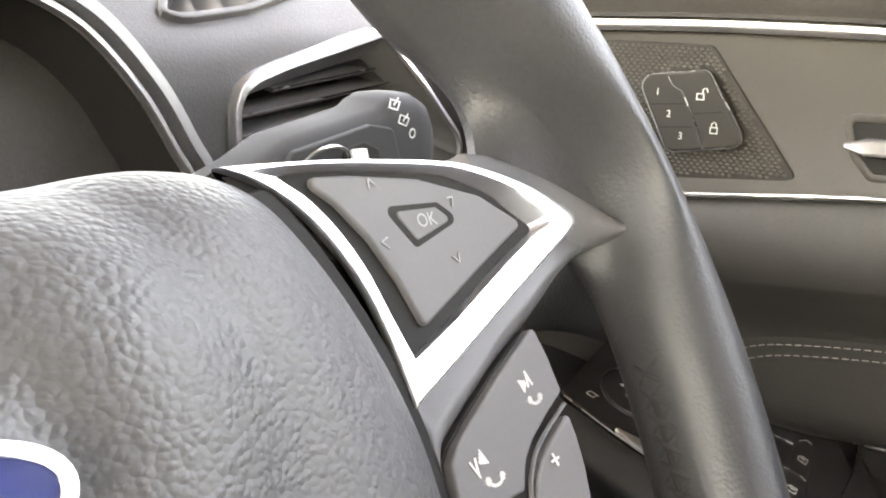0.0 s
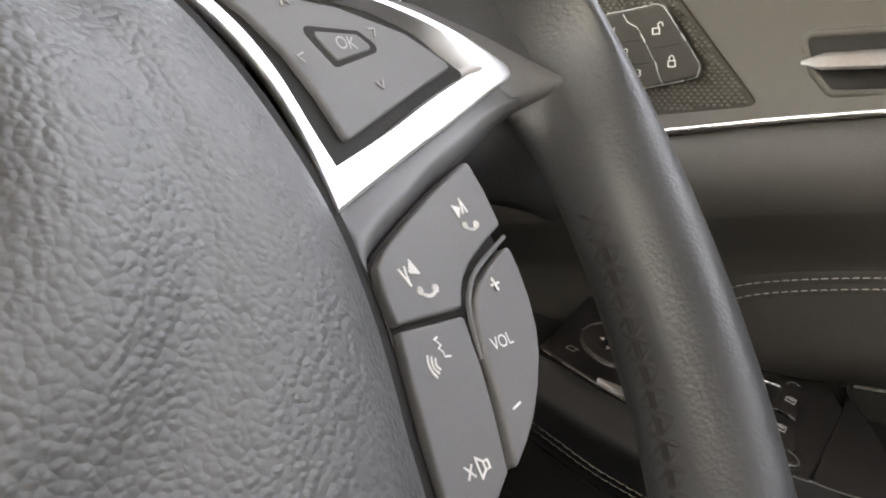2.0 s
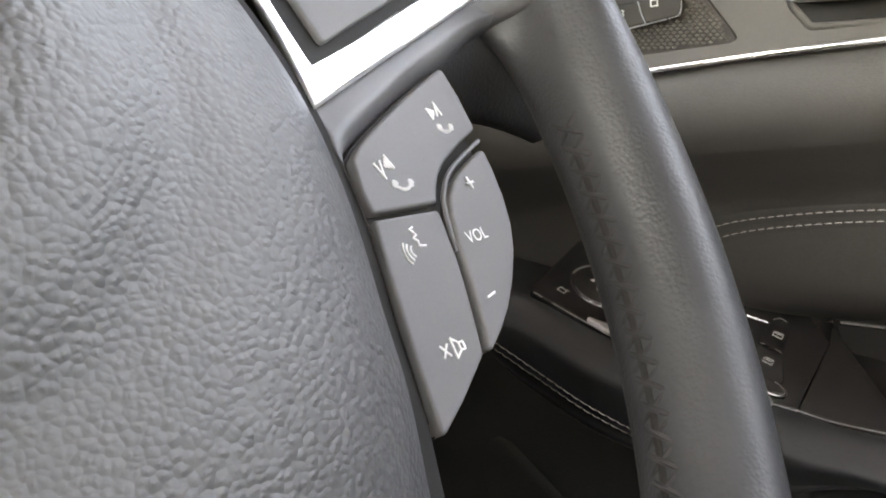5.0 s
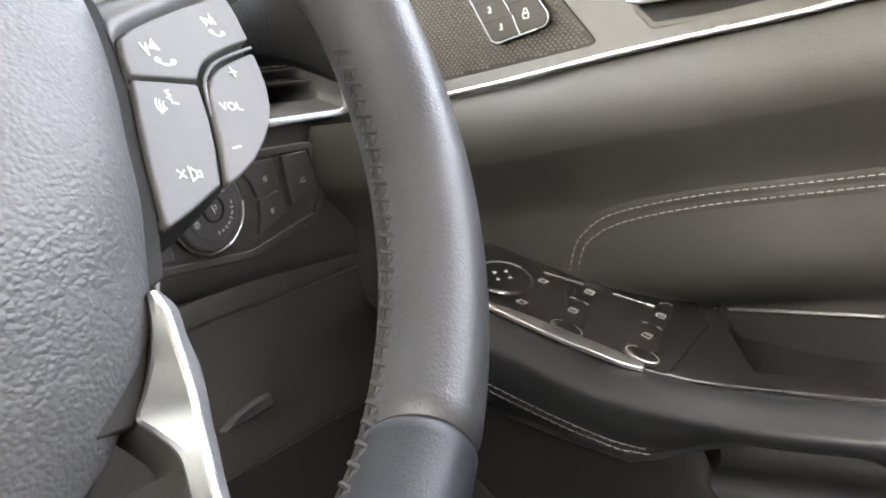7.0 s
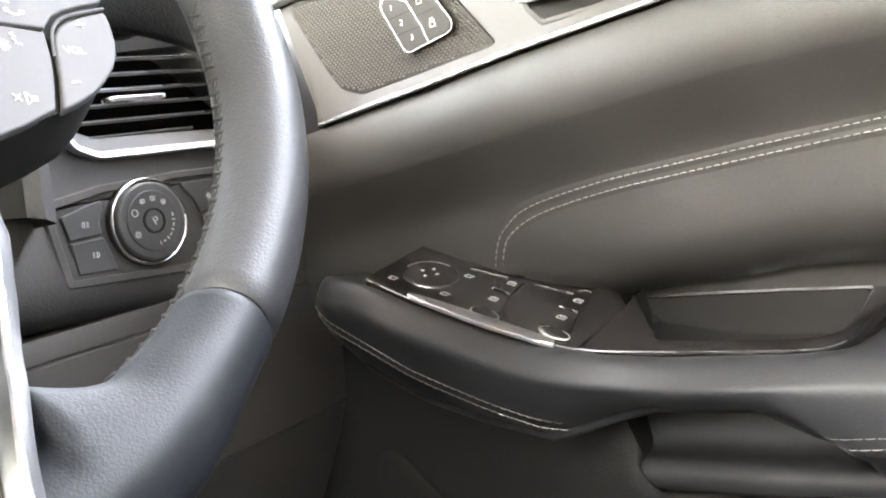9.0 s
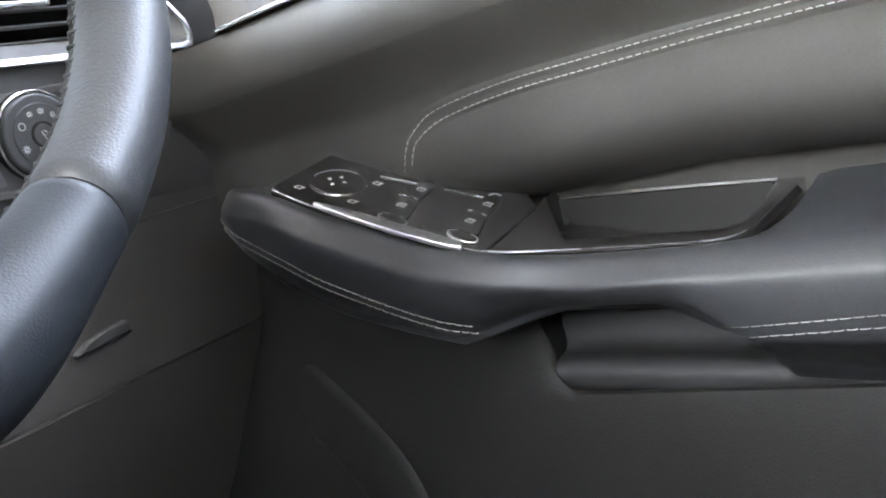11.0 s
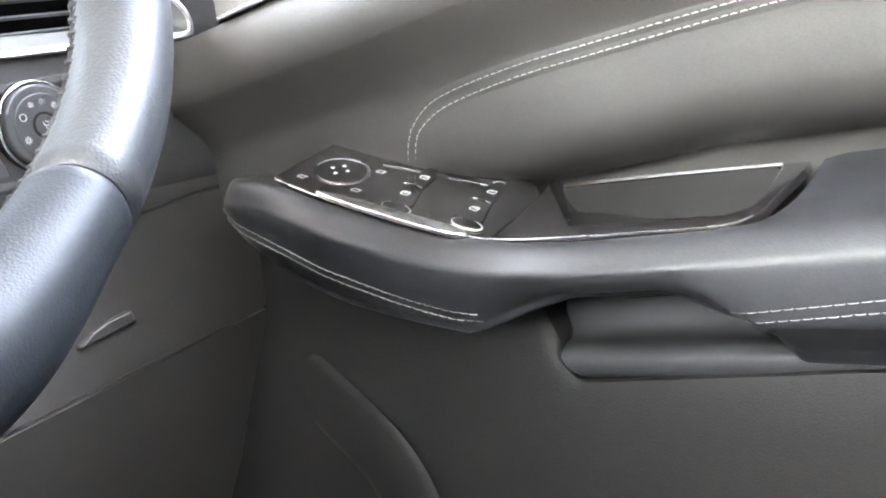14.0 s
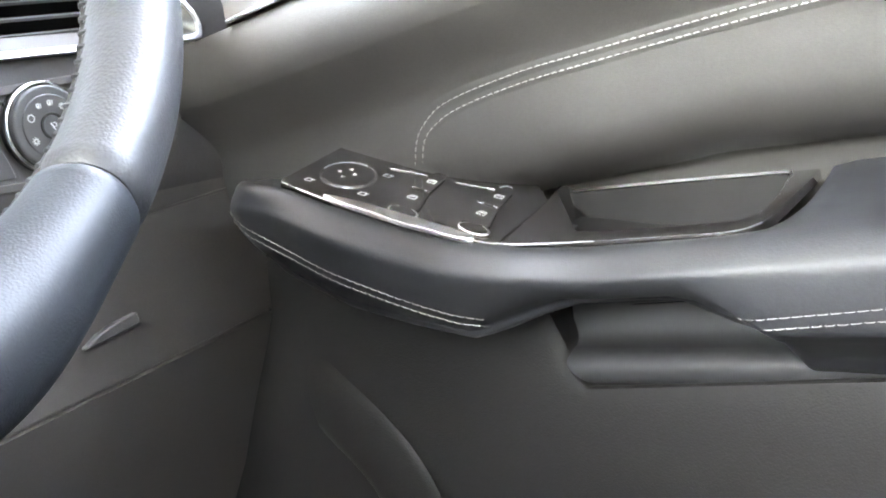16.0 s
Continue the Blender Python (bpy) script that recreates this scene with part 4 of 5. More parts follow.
# light switch panel
lights = thing("light_switch_panel", pose(0.30, 0.202, -0.084), "black light switch panel with a chrome-ringed rotary knob", "switch panel")
lm = lambda a, b, h: Vector((a - 0.30, -h + 0.95 * dash_y(a), b + 0.084))
LP = round_poly([(0.2170, -0.0680), (0.2550, -0.0595), (0.3020, -0.0545), (0.3640, -0.0512), (0.3740, -0.0790), (0.3640, -0.0975), (0.3100, -0.1130), (0.2260, -0.1135)], 0.004)
part("panel_lip", collar(LP, inset_poly(LP, 0.0045), -0.003, 0.0052, lm, 0.0012), HARD, lights, "raised black lip")
part("panel_plate", plate(inset_poly(LP, 0.004), -0.002, 0.0032, lm, 0.0006), HARD, lights)


def key(poly, h=0.0052, r=0.0012):
    return part("switch_key", plate(round_poly(poly, r), 0.002, h, lm, 0.0007), KNOB, lights)


FOG = [arc(-0.0004, 0, 0.0012, 90, 270, 6), [(-0.0004, 0.0012), (-0.0004, -0.0012)], [(0.0006, 0.0009), (0.0016, 0.0009)], [(0.0006, 0), (0.0016, 0)], [(0.0006, -0.0009), (0.0016, -0.0009)]]
k1 = key([(0.2270, -0.0755), (0.2520, -0.0675), (0.2525, -0.0745), (0.2490, -0.0800), (0.2500, -0.0865), (0.2310, -0.0885)])
k2 = key([(0.2312, -0.0900), (0.2505, -0.0880), (0.2545, -0.0980), (0.2570, -0.1065), (0.2335, -0.1070)])
part("fog_symbol", strokes(shift(FOG, 0.2405, -0.0805, 1.2), 0.0004, lm, base=0.0052), PRINT, k1)
part("fog_symbol", strokes(shift(FOG, 0.2445, -0.0970, 1.2, 180), 0.0004, lm, base=0.0052), PRINT, k2)
k3 = key([(0.3040, -0.0615), (0.3310, -0.0590), (0.3345, -0.0755), (0.3170, -0.0800), (0.3130, -0.0710)])
k4 = key([(0.3180, -0.0815), (0.3350, -0.0770), (0.3380, -0.0905), (0.3150, -0.1015), (0.3180, -0.0910)])
k5 = key([(0.3380, -0.0580), (0.3590, -0.0565), (0.3660, -0.0785), (0.3430, -0.0885)], 0.0058)
DIM = [arc(0, 0, 0.0009, 0, 360, 10)] + [[(0.0013 * math.cos(a), 0.0013 * math.sin(a)), (0.0019 * math.cos(a), 0.0019 * math.sin(a))] for a in (2 * math.pi * k / 8 for k in range(8))]
part("dimmer_symbol", strokes(shift(DIM, 0.3240, -0.0700, 1.0), 0.0003, lm, base=0.0052), PRINT, k3)
part("dimmer_symbol", strokes(shift(DIM, 0.3270, -0.0885, 0.8), 0.0003, lm, base=0.0052), PRINT, k4)
BOOT = [[(-0.0026, -0.0008), (-0.0010, -0.0010), (0.0016, -0.0010), (0.0022, 0.0)], [(-0.0012, 0.0002), (0.0008, 0.0016), (0.0020, 0.0016)]]
part("boot_symbol", strokes(shift(BOOT, 0.3530, -0.0735, 1.0), 0.0004, lm, base=0.0058), PRINT, k5)
ring = lambda r, n=56: [(0.2790 + r * math.cos(2 * math.pi * k / n), -0.0820 + r * math.sin(2 * math.pi * k / n)) for k in range(n)]
knob = part("rotary_knob", plate(ring(0.0222), 0.002, 0.0110, lm, 0.0016), KNOB, lights, "black rotary knob")
part("knob_collar", collar(ring(0.0252), ring(0.0218), 0.001, 0.0075, lm, 0.0012), GLOSS, knob, "gloss black collar")
part("knob_ring", tube([lm(p[0], p[1], 0.0078) for p in ring(0.0238)], 0.0010, seg=8, up=(0, -1, 0), closed=True), CHROME, knob, "bright chrome ring")
part("knob_face", plate(ring(0.0172), 0.010, 0.0118, lm, 0.0006), KNOB, knob, "dark grey dial face")
part("knob_centre", collar(ring(0.0072, 40), ring(0.0060, 40), 0.0112, 0.0128, lm, 0.0004), DARK, knob)
part("knob_button", plate(ring(0.0058, 40), 0.0112, 0.0124, lm, 0.0005), KNOB, knob, "grey push centre")
LAMP = [arc(0, 0, 0.0015, 90, 270, 6), [(0, 0.0015), (0, -0.0015)], [(0.0008, 0.0010), (0.0020, 0.0010)], [(0.0008, 0), (0.0020, 0)], [(0.0008, -0.0010), (0.0020, -0.0010)]]
mk = [shift([arc(0, 0, 0.0019, 0, 360, 14)], 0.2790 - 0.0118, -0.0820 + 0.0050), shift(LAMP, 0.2790 - 0.0062, -0.0820 + 0.0112, 0.8, 0), shift(LAMP, 0.2790 + 0.0006, -0.0820 + 0.0125, 0.9, 0), shift(DIM, 0.2790 + 0.0075, -0.0820 + 0.0102, 0.9), shift(DIM, 0.2790 - 0.0115, -0.0820 - 0.0070, 1.1)]
for lines in mk:
    part("dial_symbol", strokes(lines, 0.0004, lm, base=0.0118), PRINT, knob)
for k in range(8):
    a = radians(12 - 13 * k)
    cx, cy = 0.2790 + 0.0130 * math.cos(a), -0.0820 + 0.0130 * math.sin(a)
    part("dial_mark", strokes(shift([[(-0.0008, 0), (0.0008, 0)]], cx, cy, 1.0, math.degrees(a) + (0 if k % 2 else 90)), 0.0006, lm, base=0.0118), PRINT, knob)
part("push_symbol", strokes(shift([arc(0.0006, 0.0008, 0.0012, -160, 120, 8), [(-0.0014, 0.0018), (0.0006, -0.0022)]], 0.2790, -0.0820), 0.0004, lm, base=0.0124), PRINT, knob)

# ---- driver's door ----
door = thing("driver_door", pose(0.38, -0.2, -0.1), "dark leather-trimmed driver's door with chrome strips, closed", "door")
DO = Vector((0.38, -0.2, -0.1))


def dpart(name, bm, material, parent=None, label="", sharp=40.0):
    """A part of the door, built in world places."""
    bmesh.ops.translate(bm, verts=bm.verts, vec=-DO)
    return part(name, bm, material, parent or door, label, sharp)


def on(x0):
    return lambda a, b, h: Vector((x0 - h, a, b))


ys = [0.170, 0.160, 0.150, 0.13, 0.10, 0.07, 0.04, 0.01, -0.02, -0.05, -0.08, -0.11, -0.14, -0.18, -0.25, -0.35, -0.5, -0.75]


def strip_z(y):
    return 0.0460 - 0.25 * (y - 0.02) ** 2 if y > -0.2 else 0.0339 - 0.03 * (-0.2 - y)


CAP = [(0.460, 0.10), (0.406, 0.118), (0.376, 0.113), (0.359, 0.098), (0.3535, 0.080), (0.3560, 0.062), (0.3610, 0.0525), (0.3670, 0.0500), (0.460, 0.045)]
cap_c = [Vector(p) for p in curve(CAP, 3)]
dpart("door_top", loops([[Vector((p.x, y, p.y + strip_z(y) - 0.0475)) for p in cap_c] for y in ys]), DOOR_SOFT, label="grained soft door top", sharp=60)
STR = [(0.371, 0.0028), (0.3625, 0.0028), (0.3608, 0.0018), (0.3605, 0.0), (0.3610, -0.0018), (0.3628, -0.0028), (0.371, -0.0028)]
dpart("upper_chrome_strip", loops([[Vector((x, y, strip_z(y) + dz)) for x, dz in STR] for y in ys]), BRUSHED, label="satin chrome strip", sharp=50)


def line_z(y):
    return lerp_table([(0.17, -0.0400), (0.138, -0.0368), (0.09, -0.0317), (0.05, -0.0278), (0.01, -0.0225), (-0.03, -0.0185), (-0.09, -0.0130), (-0.112, -0.0100), (-0.5, -0.0100)], y)[0]


# trim panel between the chrome strips
TR_Y = [0.165, 0.155, 0.148, 0.143, 0.138, 0.12, 0.09, 0.06, 0.03, 0.0, -0.03, -0.06, -0.09, -0.110, -0.122, -0.129]
trim_bm = loops([[Vector((x, y, z)) for x, z in ((0.381, strip_z(y) - 0.001), (0.3683, strip_z(y) - 0.0015), (0.3687, 0.02), (0.3683, line_z(y) + 0.010), (0.3662, line_z(y) + 0.004), (0.3659, line_z(y)), (0.381, line_z(y)))] for y in TR_Y])
for v in trim_bm.verts:
    front = 0.138 + max(0.0, v.co.z + 0.037) * 0.32
    v.co.y = min(v.co.y, front)
dpart("trim_panel", trim_bm, TRIM, label="satin bronze-grey trim panel", sharp=30)
low_line = [Vector((0.3655, y, line_z(y))) for y in (0.138, 0.12, 0.09, 0.06, 0.03, 0.0, -0.03, -0.06, -0.085, -0.10)] + [Vector((0.3655, -0.112, -0.0098)), Vector((0.3655, -0.121, -0.0050)), Vector((0.3658, -0.128, 0.003)), Vector((0.3660, -0.133, 0.014)), Vector((0.3660, -0.1355, 0.030)), Vector((0.3660, -0.136, 0.040))]
dpart("lower_chrome_strip", tube(curve(low_line, 4), 0.0009, 0.0014, 8, up=(0, 0, 1)), CHROME, label="thin chrome line")

# speaker mesh
MESH = [(0.154, 0.0370), (0.048, 0.0375), (0.0075, -0.0145), (0.0110, -0.0165), (0.102, -0.0250), (0.118, -0.0190), (0.126, -0.0090)]
mesh_part = dpart("speaker_mesh", plate(round_poly(MESH, 0.004), -0.001, 0.0012, on(0.3683), 0.0006), KEY, label="embossed speaker mesh")


PADK = [(0.0800, 0.0228), (0.0475, 0.0275), (0.0300, 0.0010), (0.0315, -0.0040), (0.0630, -0.0098)]
mesh_in, pad_out = inset_poly(round_poly(MESH, 0.004), 0.0016), inset_poly(round_poly(PADK, 0.0055, 5), -0.0012)
verts, faces = [], []
row = 0
z = -0.028
while z < 0.038:
    y = -0.001 + (0.00145 if row % 2 else 0.0)
    while y < 0.15:
        if inside(mesh_in, y, z) and not inside(pad_out, y, z):
            b = len(verts)
            for dy, dz, h in ((-0.00125, 0, 0), (0, -0.0009, 0), (0.00125, 0, 0), (0, 0.0009, 0), (-0.0004, -0.0002, 0.0006), (0.0004, 0.0002, 0.0006)):
                verts.append(Vector((0.3671 - h, y + dy, z + dz)) - DO)
            faces += [(b, b + 1, b + 4), (b + 1, b + 5, b + 4), (b + 1, b + 2, b + 5), (b + 2, b + 3, b + 5), (b + 3, b + 4, b + 5), (b + 3, b, b + 4)]
        y += 0.0029
    z += 0.00155
    row += 1
me = bpy.data.meshes.new("mesh_bumps")
me.from_pydata([tuple(v) for v in verts], [], faces)
me.materials.append(MESH_GREY)
bumps = new("mesh_bumps", me)
bumps.parent = mesh_part
tagged(bumps, kind="stuff")

# seat memory and lock keys
KPAD = round_poly(PADK, 0.0055, 5)
keypad = dpart("memory_keypad", plate(KPAD, -0.002, 0.0048, on(0.3676), 0.0012), KEY, label="dark keypad with chrome edge and white figures")
edge_path = [Vector((0.3676 - 0.0042, p.x, p.y)) for p in KPAD]
dpart("keypad_edge", tube([p for i, p in enumerate(edge_path)], 0.00035, seg=6, up=(1, 0, 0), closed=True), SILVER, keypad, "thin chrome edge")
kp = on(0.3676)
KU, KV = Vector((-0.0310, 0.0043)), Vector((-0.0158, -0.0300))
K0 = Vector((0.0785, 0.0215))
kq = lambda a, b: tuple(K0 + KU * a + KV * b)
kb = 0.0049
for b in (0.36, 0.68):
    dpart("key_gap", strokes([[kq(0.02, b), kq(0.50, b + 0.02)]], 0.0006, kp, 0.00015, kb), DARK, keypad)
dpart("key_gap", strokes([[kq(0.58, 0.52), kq(0.98, 0.52)]], 0.0006, kp, 0.00015, kb), DARK, keypad)
dpart("key_divider", strokes([[kq(0.44, 0.0), kq(0.45, 0.12), kq(0.55, 0.20), kq(0.56, 0.72), kq(0.53, 0.86), kq(0.52, 1.0)]], 0.0004, kp, 0.0004, kb), SILVER, keypad, "curved bright divider")
for figure, a, b in (("1", 0.20, 0.20), ("2", 0.23, 0.51), ("3", 0.27, 0.82)):
    y, z = kq(a, b)
    dpart("figure", letters(figure, 0.0044, lambda p, q, h: Vector((0.3676 - h, -p, q)), -y, z, kb, 0), PRINT, keypad)
LOCK = [[(-0.0016, 0), (-0.0016, -0.0026), (0.0016, -0.0026), (0.0016, 0), (-0.0016, 0)]]
SH1 = [[(-0.0011, 0), (-0.0011, 0.0012)] + arc(0, 0.0012, 0.0011, 180, 0, 6) + [(0.0011, 0)]]
SH2 = [[(0.0011, 0), (0.0011, 0.0014)] + arc(0.0022, 0.0014, 0.0011, 180, 0, 6) + [(0.0033, 0.0008)]]
kn = lambda p, q, h: Vector((0.3676 - h, -p, q))
y, z = kq(0.79, 0.26)
dpart("unlock_symbol", strokes(shift(LOCK + SH2, -y, z, 0.95, 2), 0.0004, kn, base=kb), PRINT, keypad)
y, z = kq(0.78, 0.74)
dpart("lock_symbol", strokes(shift(LOCK + SH1, -y, z + 0.0006, 0.95, 2), 0.0004, kn, base=kb), PRINT, keypad)

# inner handle in its recess
REC = round_poly([(-0.008, 0.013), (-0.0135, -0.003), (-0.021, -0.0115), (-0.098, -0.0095), (-0.112, 0.001), (-0.110, 0.017)], 0.004)
dpart("handle_recess", collar(inset_poly(REC, -0.001), inset_poly(REC, 0.0022), -0.001, 0.0012, on(0.3683), 0.0006), TRIM, label="shaped recess edge")
# dark plate lies on the trim and paints the hollow's shade
dpart("recess_shade", plate(inset_poly(REC, 0.002), -0.001, 0.0006, on(0.3683), 0.0002, 1), DARK, label="flat dark plate painting a recess's shade")
hbar = []
for k in range(13):
    s = k / 12
    y = -0.0105 - 0.0985 * s
    e = 1 - 0.75 * max(0.0, 1 - s / 0.06) ** 2 if s < 0.06 else 1.0
    hw = (0.0026 + 0.0016 * s) * e
    cz = 0.0018 + 0.0030 * s
    hbar.append([Vector((0.3640 - dx * e, y, cz + dz * hw)) for dx, dz in ((0.000, 1.15), (0.0022, 1.0), (0.0034, 0.7), (0.0062, -0.75), (0.0058, -1.0), (0.0045, -1.15), (-0.002, -0.7), (-0.004, 0.3))])
dpart("door_handle", loops(hbar), BRUSHED, label="chrome pull lever", sharp=50)

# padded upper door
UP = [(0.3690, -0.001), (0.3660, -0.008), (0.3640, -0.020), (0.3650, -0.030), (0.3680, -0.037), (0.3710, -0.0405), (0.3765, -0.046), (0.3870, -0.056), (0.3960, -0.067), (0.3995, -0.080), (0.4010, -0.095), (0.4045, -0.112), (0.4160, -0.1245), (0.4350, -0.1335), (0.4480, -0.1390), (0.4530, -0.180)]


def up_x(y, z):
    zs = [line_z(y) - 0.0015 + d for x, d in UP][::-1]
    return float(np.interp(z, zs, [x for x, d in UP][::-1]))


yy = [0.201, 0.185, 0.168, 0.163] + [0.155 - 0.0125 * k for k in range(27)] + [-0.24, -0.35, -0.5, -0.75]
up_c = [Vector(p) for p in curve(UP, 4)]
dpart("upper_pad", loops([[Vector((p.x, y, line_z(y) - 0.0015 + p.y)) for p in up_c] for y in yy], closed=False), DOOR_LEATHER, label="black leather upper door pad", sharp=60)

# stitched insert
S_OUT = [(0.0490, -0.1330), (0.0450, -0.1215), (0.0385, -0.1120), (0.0200, -0.1010), (-0.0240, -0.0925), (-0.0690, -0.0880), (-0.1410, -0.0820), (-0.210, -0.0775), (-0.300, -0.072), (-0.45, -0.065)]
S_IN = [(0.0440, -0.1330), (0.0405, -0.1230), (0.0345, -0.1150), (0.0150, -0.1055), (-0.0260, -0.0977), (-0.0690, -0.0932), (-0.1410, -0.0868), (-0.210, -0.0822), (-0.300, -0.0767), (-0.45, -0.0697)]
so, si = curve(S_OUT, 8), curve(S_IN, 8)
onpad = lambda p, d: Vector((up_x(p.x, p.y) - d, p.x, p.y))
dpart("insert_welt", loops([[onpad(Vector((a.x + (b.x - a.x) * s, a.y + (b.y - a.y) * s)), d) for s, d in ((-0.7, -0.0004), (-0.3, 0.0001), (0.2, 0.00015), (0.45, -0.0002), (0.55, -0.0002), (0.8, 0.00015), (1.3, 0.0001), (1.7, -0.0004))] for a, b in zip(so, si)], closed=False), DOOR_LEATHER, label="sewn seam of the insert", sharp=70)
for name, pth in (("insert_stitching", so), ("insert_stitching", si)):
    ob = stitch_row([onpad(p, 0.0002) for p in pth], 0.0030, 0.0013, THREAD, name, None, (-0.95, 0, 0.3), 0.00022)
    ob.data.transform(Matrix.Translation(-DO))
    ob.parent = door

# armrest
EDGE = [(0.150, 0.420, -0.1330), (0.148, 0.390, -0.1295), (0.145, 0.370, -0.1278), (0.139, 0.357, -0.1268), (0.128, 0.3485, -0.1272), (0.0958, 0.3452, -0.1330), (0.065, 0.3434, -0.1445), (0.031, 0.3463, -0.1565), (0.001, 0.3500, -0.1668), (-0.0155, 0.3520, -0.1708), (-0.040, 0.3520, -0.1738), (-0.075, 0.3495, -0.1748), (-0.110, 0.3510, -0.1743), (-0.138, 0.3545, -0.1735), (-0.20, 0.357, -0.1715), (-0.75, 0.360, -0.160)]
STITCH = [(0.131, -0.1400), (0.127, -0.1455), (0.121, -0.1512), (0.093, -0.1642), (0.057, -0.1815), (0.016, -0.1990), (-0.018, -0.2104)]
BOTTOM = [(0.150, -0.146), (0.147, -0.156), (0.142, -0.165), (0.136, -0.1725), (0.118, -0.1840), (0.075, -0.2015), (0.031, -0.2140), (0.000, -0.2215), (-0.015, -0.2185), (-0.036, -0.2110), (-0.060, -0.2045), (-0.096, -0.2030), (-0.113, -0.2040), (-0.125, -0.2120), (-0.140, -0.2350), (-0.151, -0.2490), (-0.20, -0.2510), (-0.75, -0.244)]
arm_y = [0.150, 0.1494, 0.1485, 0.147, 0.145, 0.142, 0.139, 0.135] + sorted([0.130 - 0.01 * k for k in range(34)] + [-0.1435, -0.147, -0.149, -0.152, -0.155], reverse=True) + [-0.25, -0.35, -0.5, -0.75]


def arm_section(y):
    xe, ze = lerp_table(EDGE, y)
    zb = lerp_table(BOTTOM, y)[0]
    k = min(1.0, max(0.12, (0.152 - y) / 0.02))
    hgt = ze - zb
    back = 0.0 if y > -0.149 else min(1.0, (-0.149 - y) / 0.012)
    sunk = min(1.0, max(0.0, (-0.030 - y) / 0.01), max(0.0, (y + 0.147) / 0.004))
    w = ease((-0.122 - y) / 0.020)
    low = [(xe - 0.0095 * k, ze - max(0.52 * hgt, 0.0185 * k)), (xe - 0.0005 * k, ze - max(0.74 * hgt, 0.0235 * k)), (xe + 0.0100, zb + 0.0055), (xe + 0.0150, zb + 0.0005), (xe + 0.045, zb)]
    under = [(xe - 0.0100, ze - 0.50 * hgt), (xe + 0.0020, ze - 0.60 * hgt), (xe + 0.0200, ze - 0.70 * hgt), (xe + 0.0400, ze - 0.84 * hgt), (xe + 0.058, zb)]
    low = [(a + (c - a) * w, b + (d - b) * w) for (a, b), (c, d) in zip(low, under)]
    return [(0.458, ze - 0.004 + 0.021 * back - 0.020 * sunk), (xe + 0.055, ze - 0.004 + 0.011 * back - 0.020 * sunk), (xe + 0.012 * k, ze - 0.001 + 0.003 * back - 0.003 * sunk), (xe + 0.001, ze), (xe - 0.006 * k, ze - 0.0025 * k), (xe - 0.0115 * k, ze - 0.0085 * k), (xe - 0.0140 * k, ze - max(0.010 + 0.09 * hgt, 0.0130) * k)] + low + [(0.458, zb - 0.002)]


def arm_ring(y):
    pts = arm_section(y)
    return [Vector((p.x, y, p.y)) for p in curve([(a, b) for a, b in pts], 4)]


dpart("armrest", loops([arm_ring(y) for y in arm_y]), ARM_LEATHER, label="padded black leather armrest", sharp=75)


def arm_stitch(places, name, r=0.00026):
    """Threads along the armrest's side; places are (y, z)."""
    pth = []
    for y, z in places:
        side = [q for q in curve([(a, b) for a, b in arm_section(y)], 64)][5 * 64:11 * 64]
        best = min(side, key=lambda q: abs(q.y - z))
        pth.append(Vector((best.x - 0.0004, y, best.y)))
    ob = stitch_row(pth, 0.0038, 0.0010, THREAD, name, None, (-0.9, 0, -0.3), r)
    ob.data.transform(Matrix.Translation(-DO))
    ob.parent = door


for drop in (0.0, 0.0054):
    arm_stitch([(y, lerp_table(STITCH, y)[0] - drop * (1.12 - 0.8 * y)) for y in (0.130 - 0.003 * k for k in range(49))], "armrest_stitching")
    arm_stitch([(y, -0.2068 + 0.08 * (-0.147 - y) - 0.9 * drop) for y in (-0.1400 - 0.005 * k - 0.35 * drop for k in range(61))], "armrest_stitching", 0.00017)

# gloss switch panel: a plane that rises to the front
PN = Vector((-0.2196, -0.3748, 1)).normalized()


def onp(x, y, h):
    return Vector((x, y, -0.1463 + 0.2196 * (x - 0.39) + 0.3748 * (y - 0.03))) + PN * h


PANEL = round_poly([(0.3458, 0.1000), (0.4030, 0.1000), (0.4200, 0.0300), (0.4290, -0.0120), (0.4150, -0.0240), (0.4030, -0.0240), (0.3580, -0.0235), (0.3545, -0.0150), (0.3505, 0.0012), (0.3465, 0.0314), (0.3440, 0.0648)], 0.003)
panel = dpart("switch_panel", plate(PANEL, -0.006, 0.0016, onp, 0.0012), GLOSS, label="piano black switch panel")
dpart("panel_bead", tube([onp(p[0], p[1], 0.0018) for p in curve([(0.3450, 0.097), (0.3434, 0.0648), (0.3462, 0.0314), (0.3503, 0.0012), (0.3542, -0.0150), (0.3570, -0.0235)], 6)], 0.00024, seg=6), SILVER, panel, "fine silver bead")
GL = [(0.3452, 0.0740), (0.3488, 0.0600), (0.3514, 0.0450), (0.3541, 0.0200), (0.3562, -0.0020), (0.3560, -0.0125), (0.3524, -0.0145), (0.3488, -0.0055), (0.3450, 0.0214), (0.3437, 0.0489), (0.3437, 0.0620)]
dpart("panel_chrome", plate(round_poly(GL, 0.0012), 0.001, 0.0034, onp, 0.0008, 3), BRUSHED, panel, "bright chrome blade along the edge")


def disc(cx, cy, rx, ry=None, n=40):
    return [(cx + rx * math.cos(2 * math.pi * k / n), cy + (ry or rx) * math.sin(2 * math.pi * k / n)) for k in range(n)]


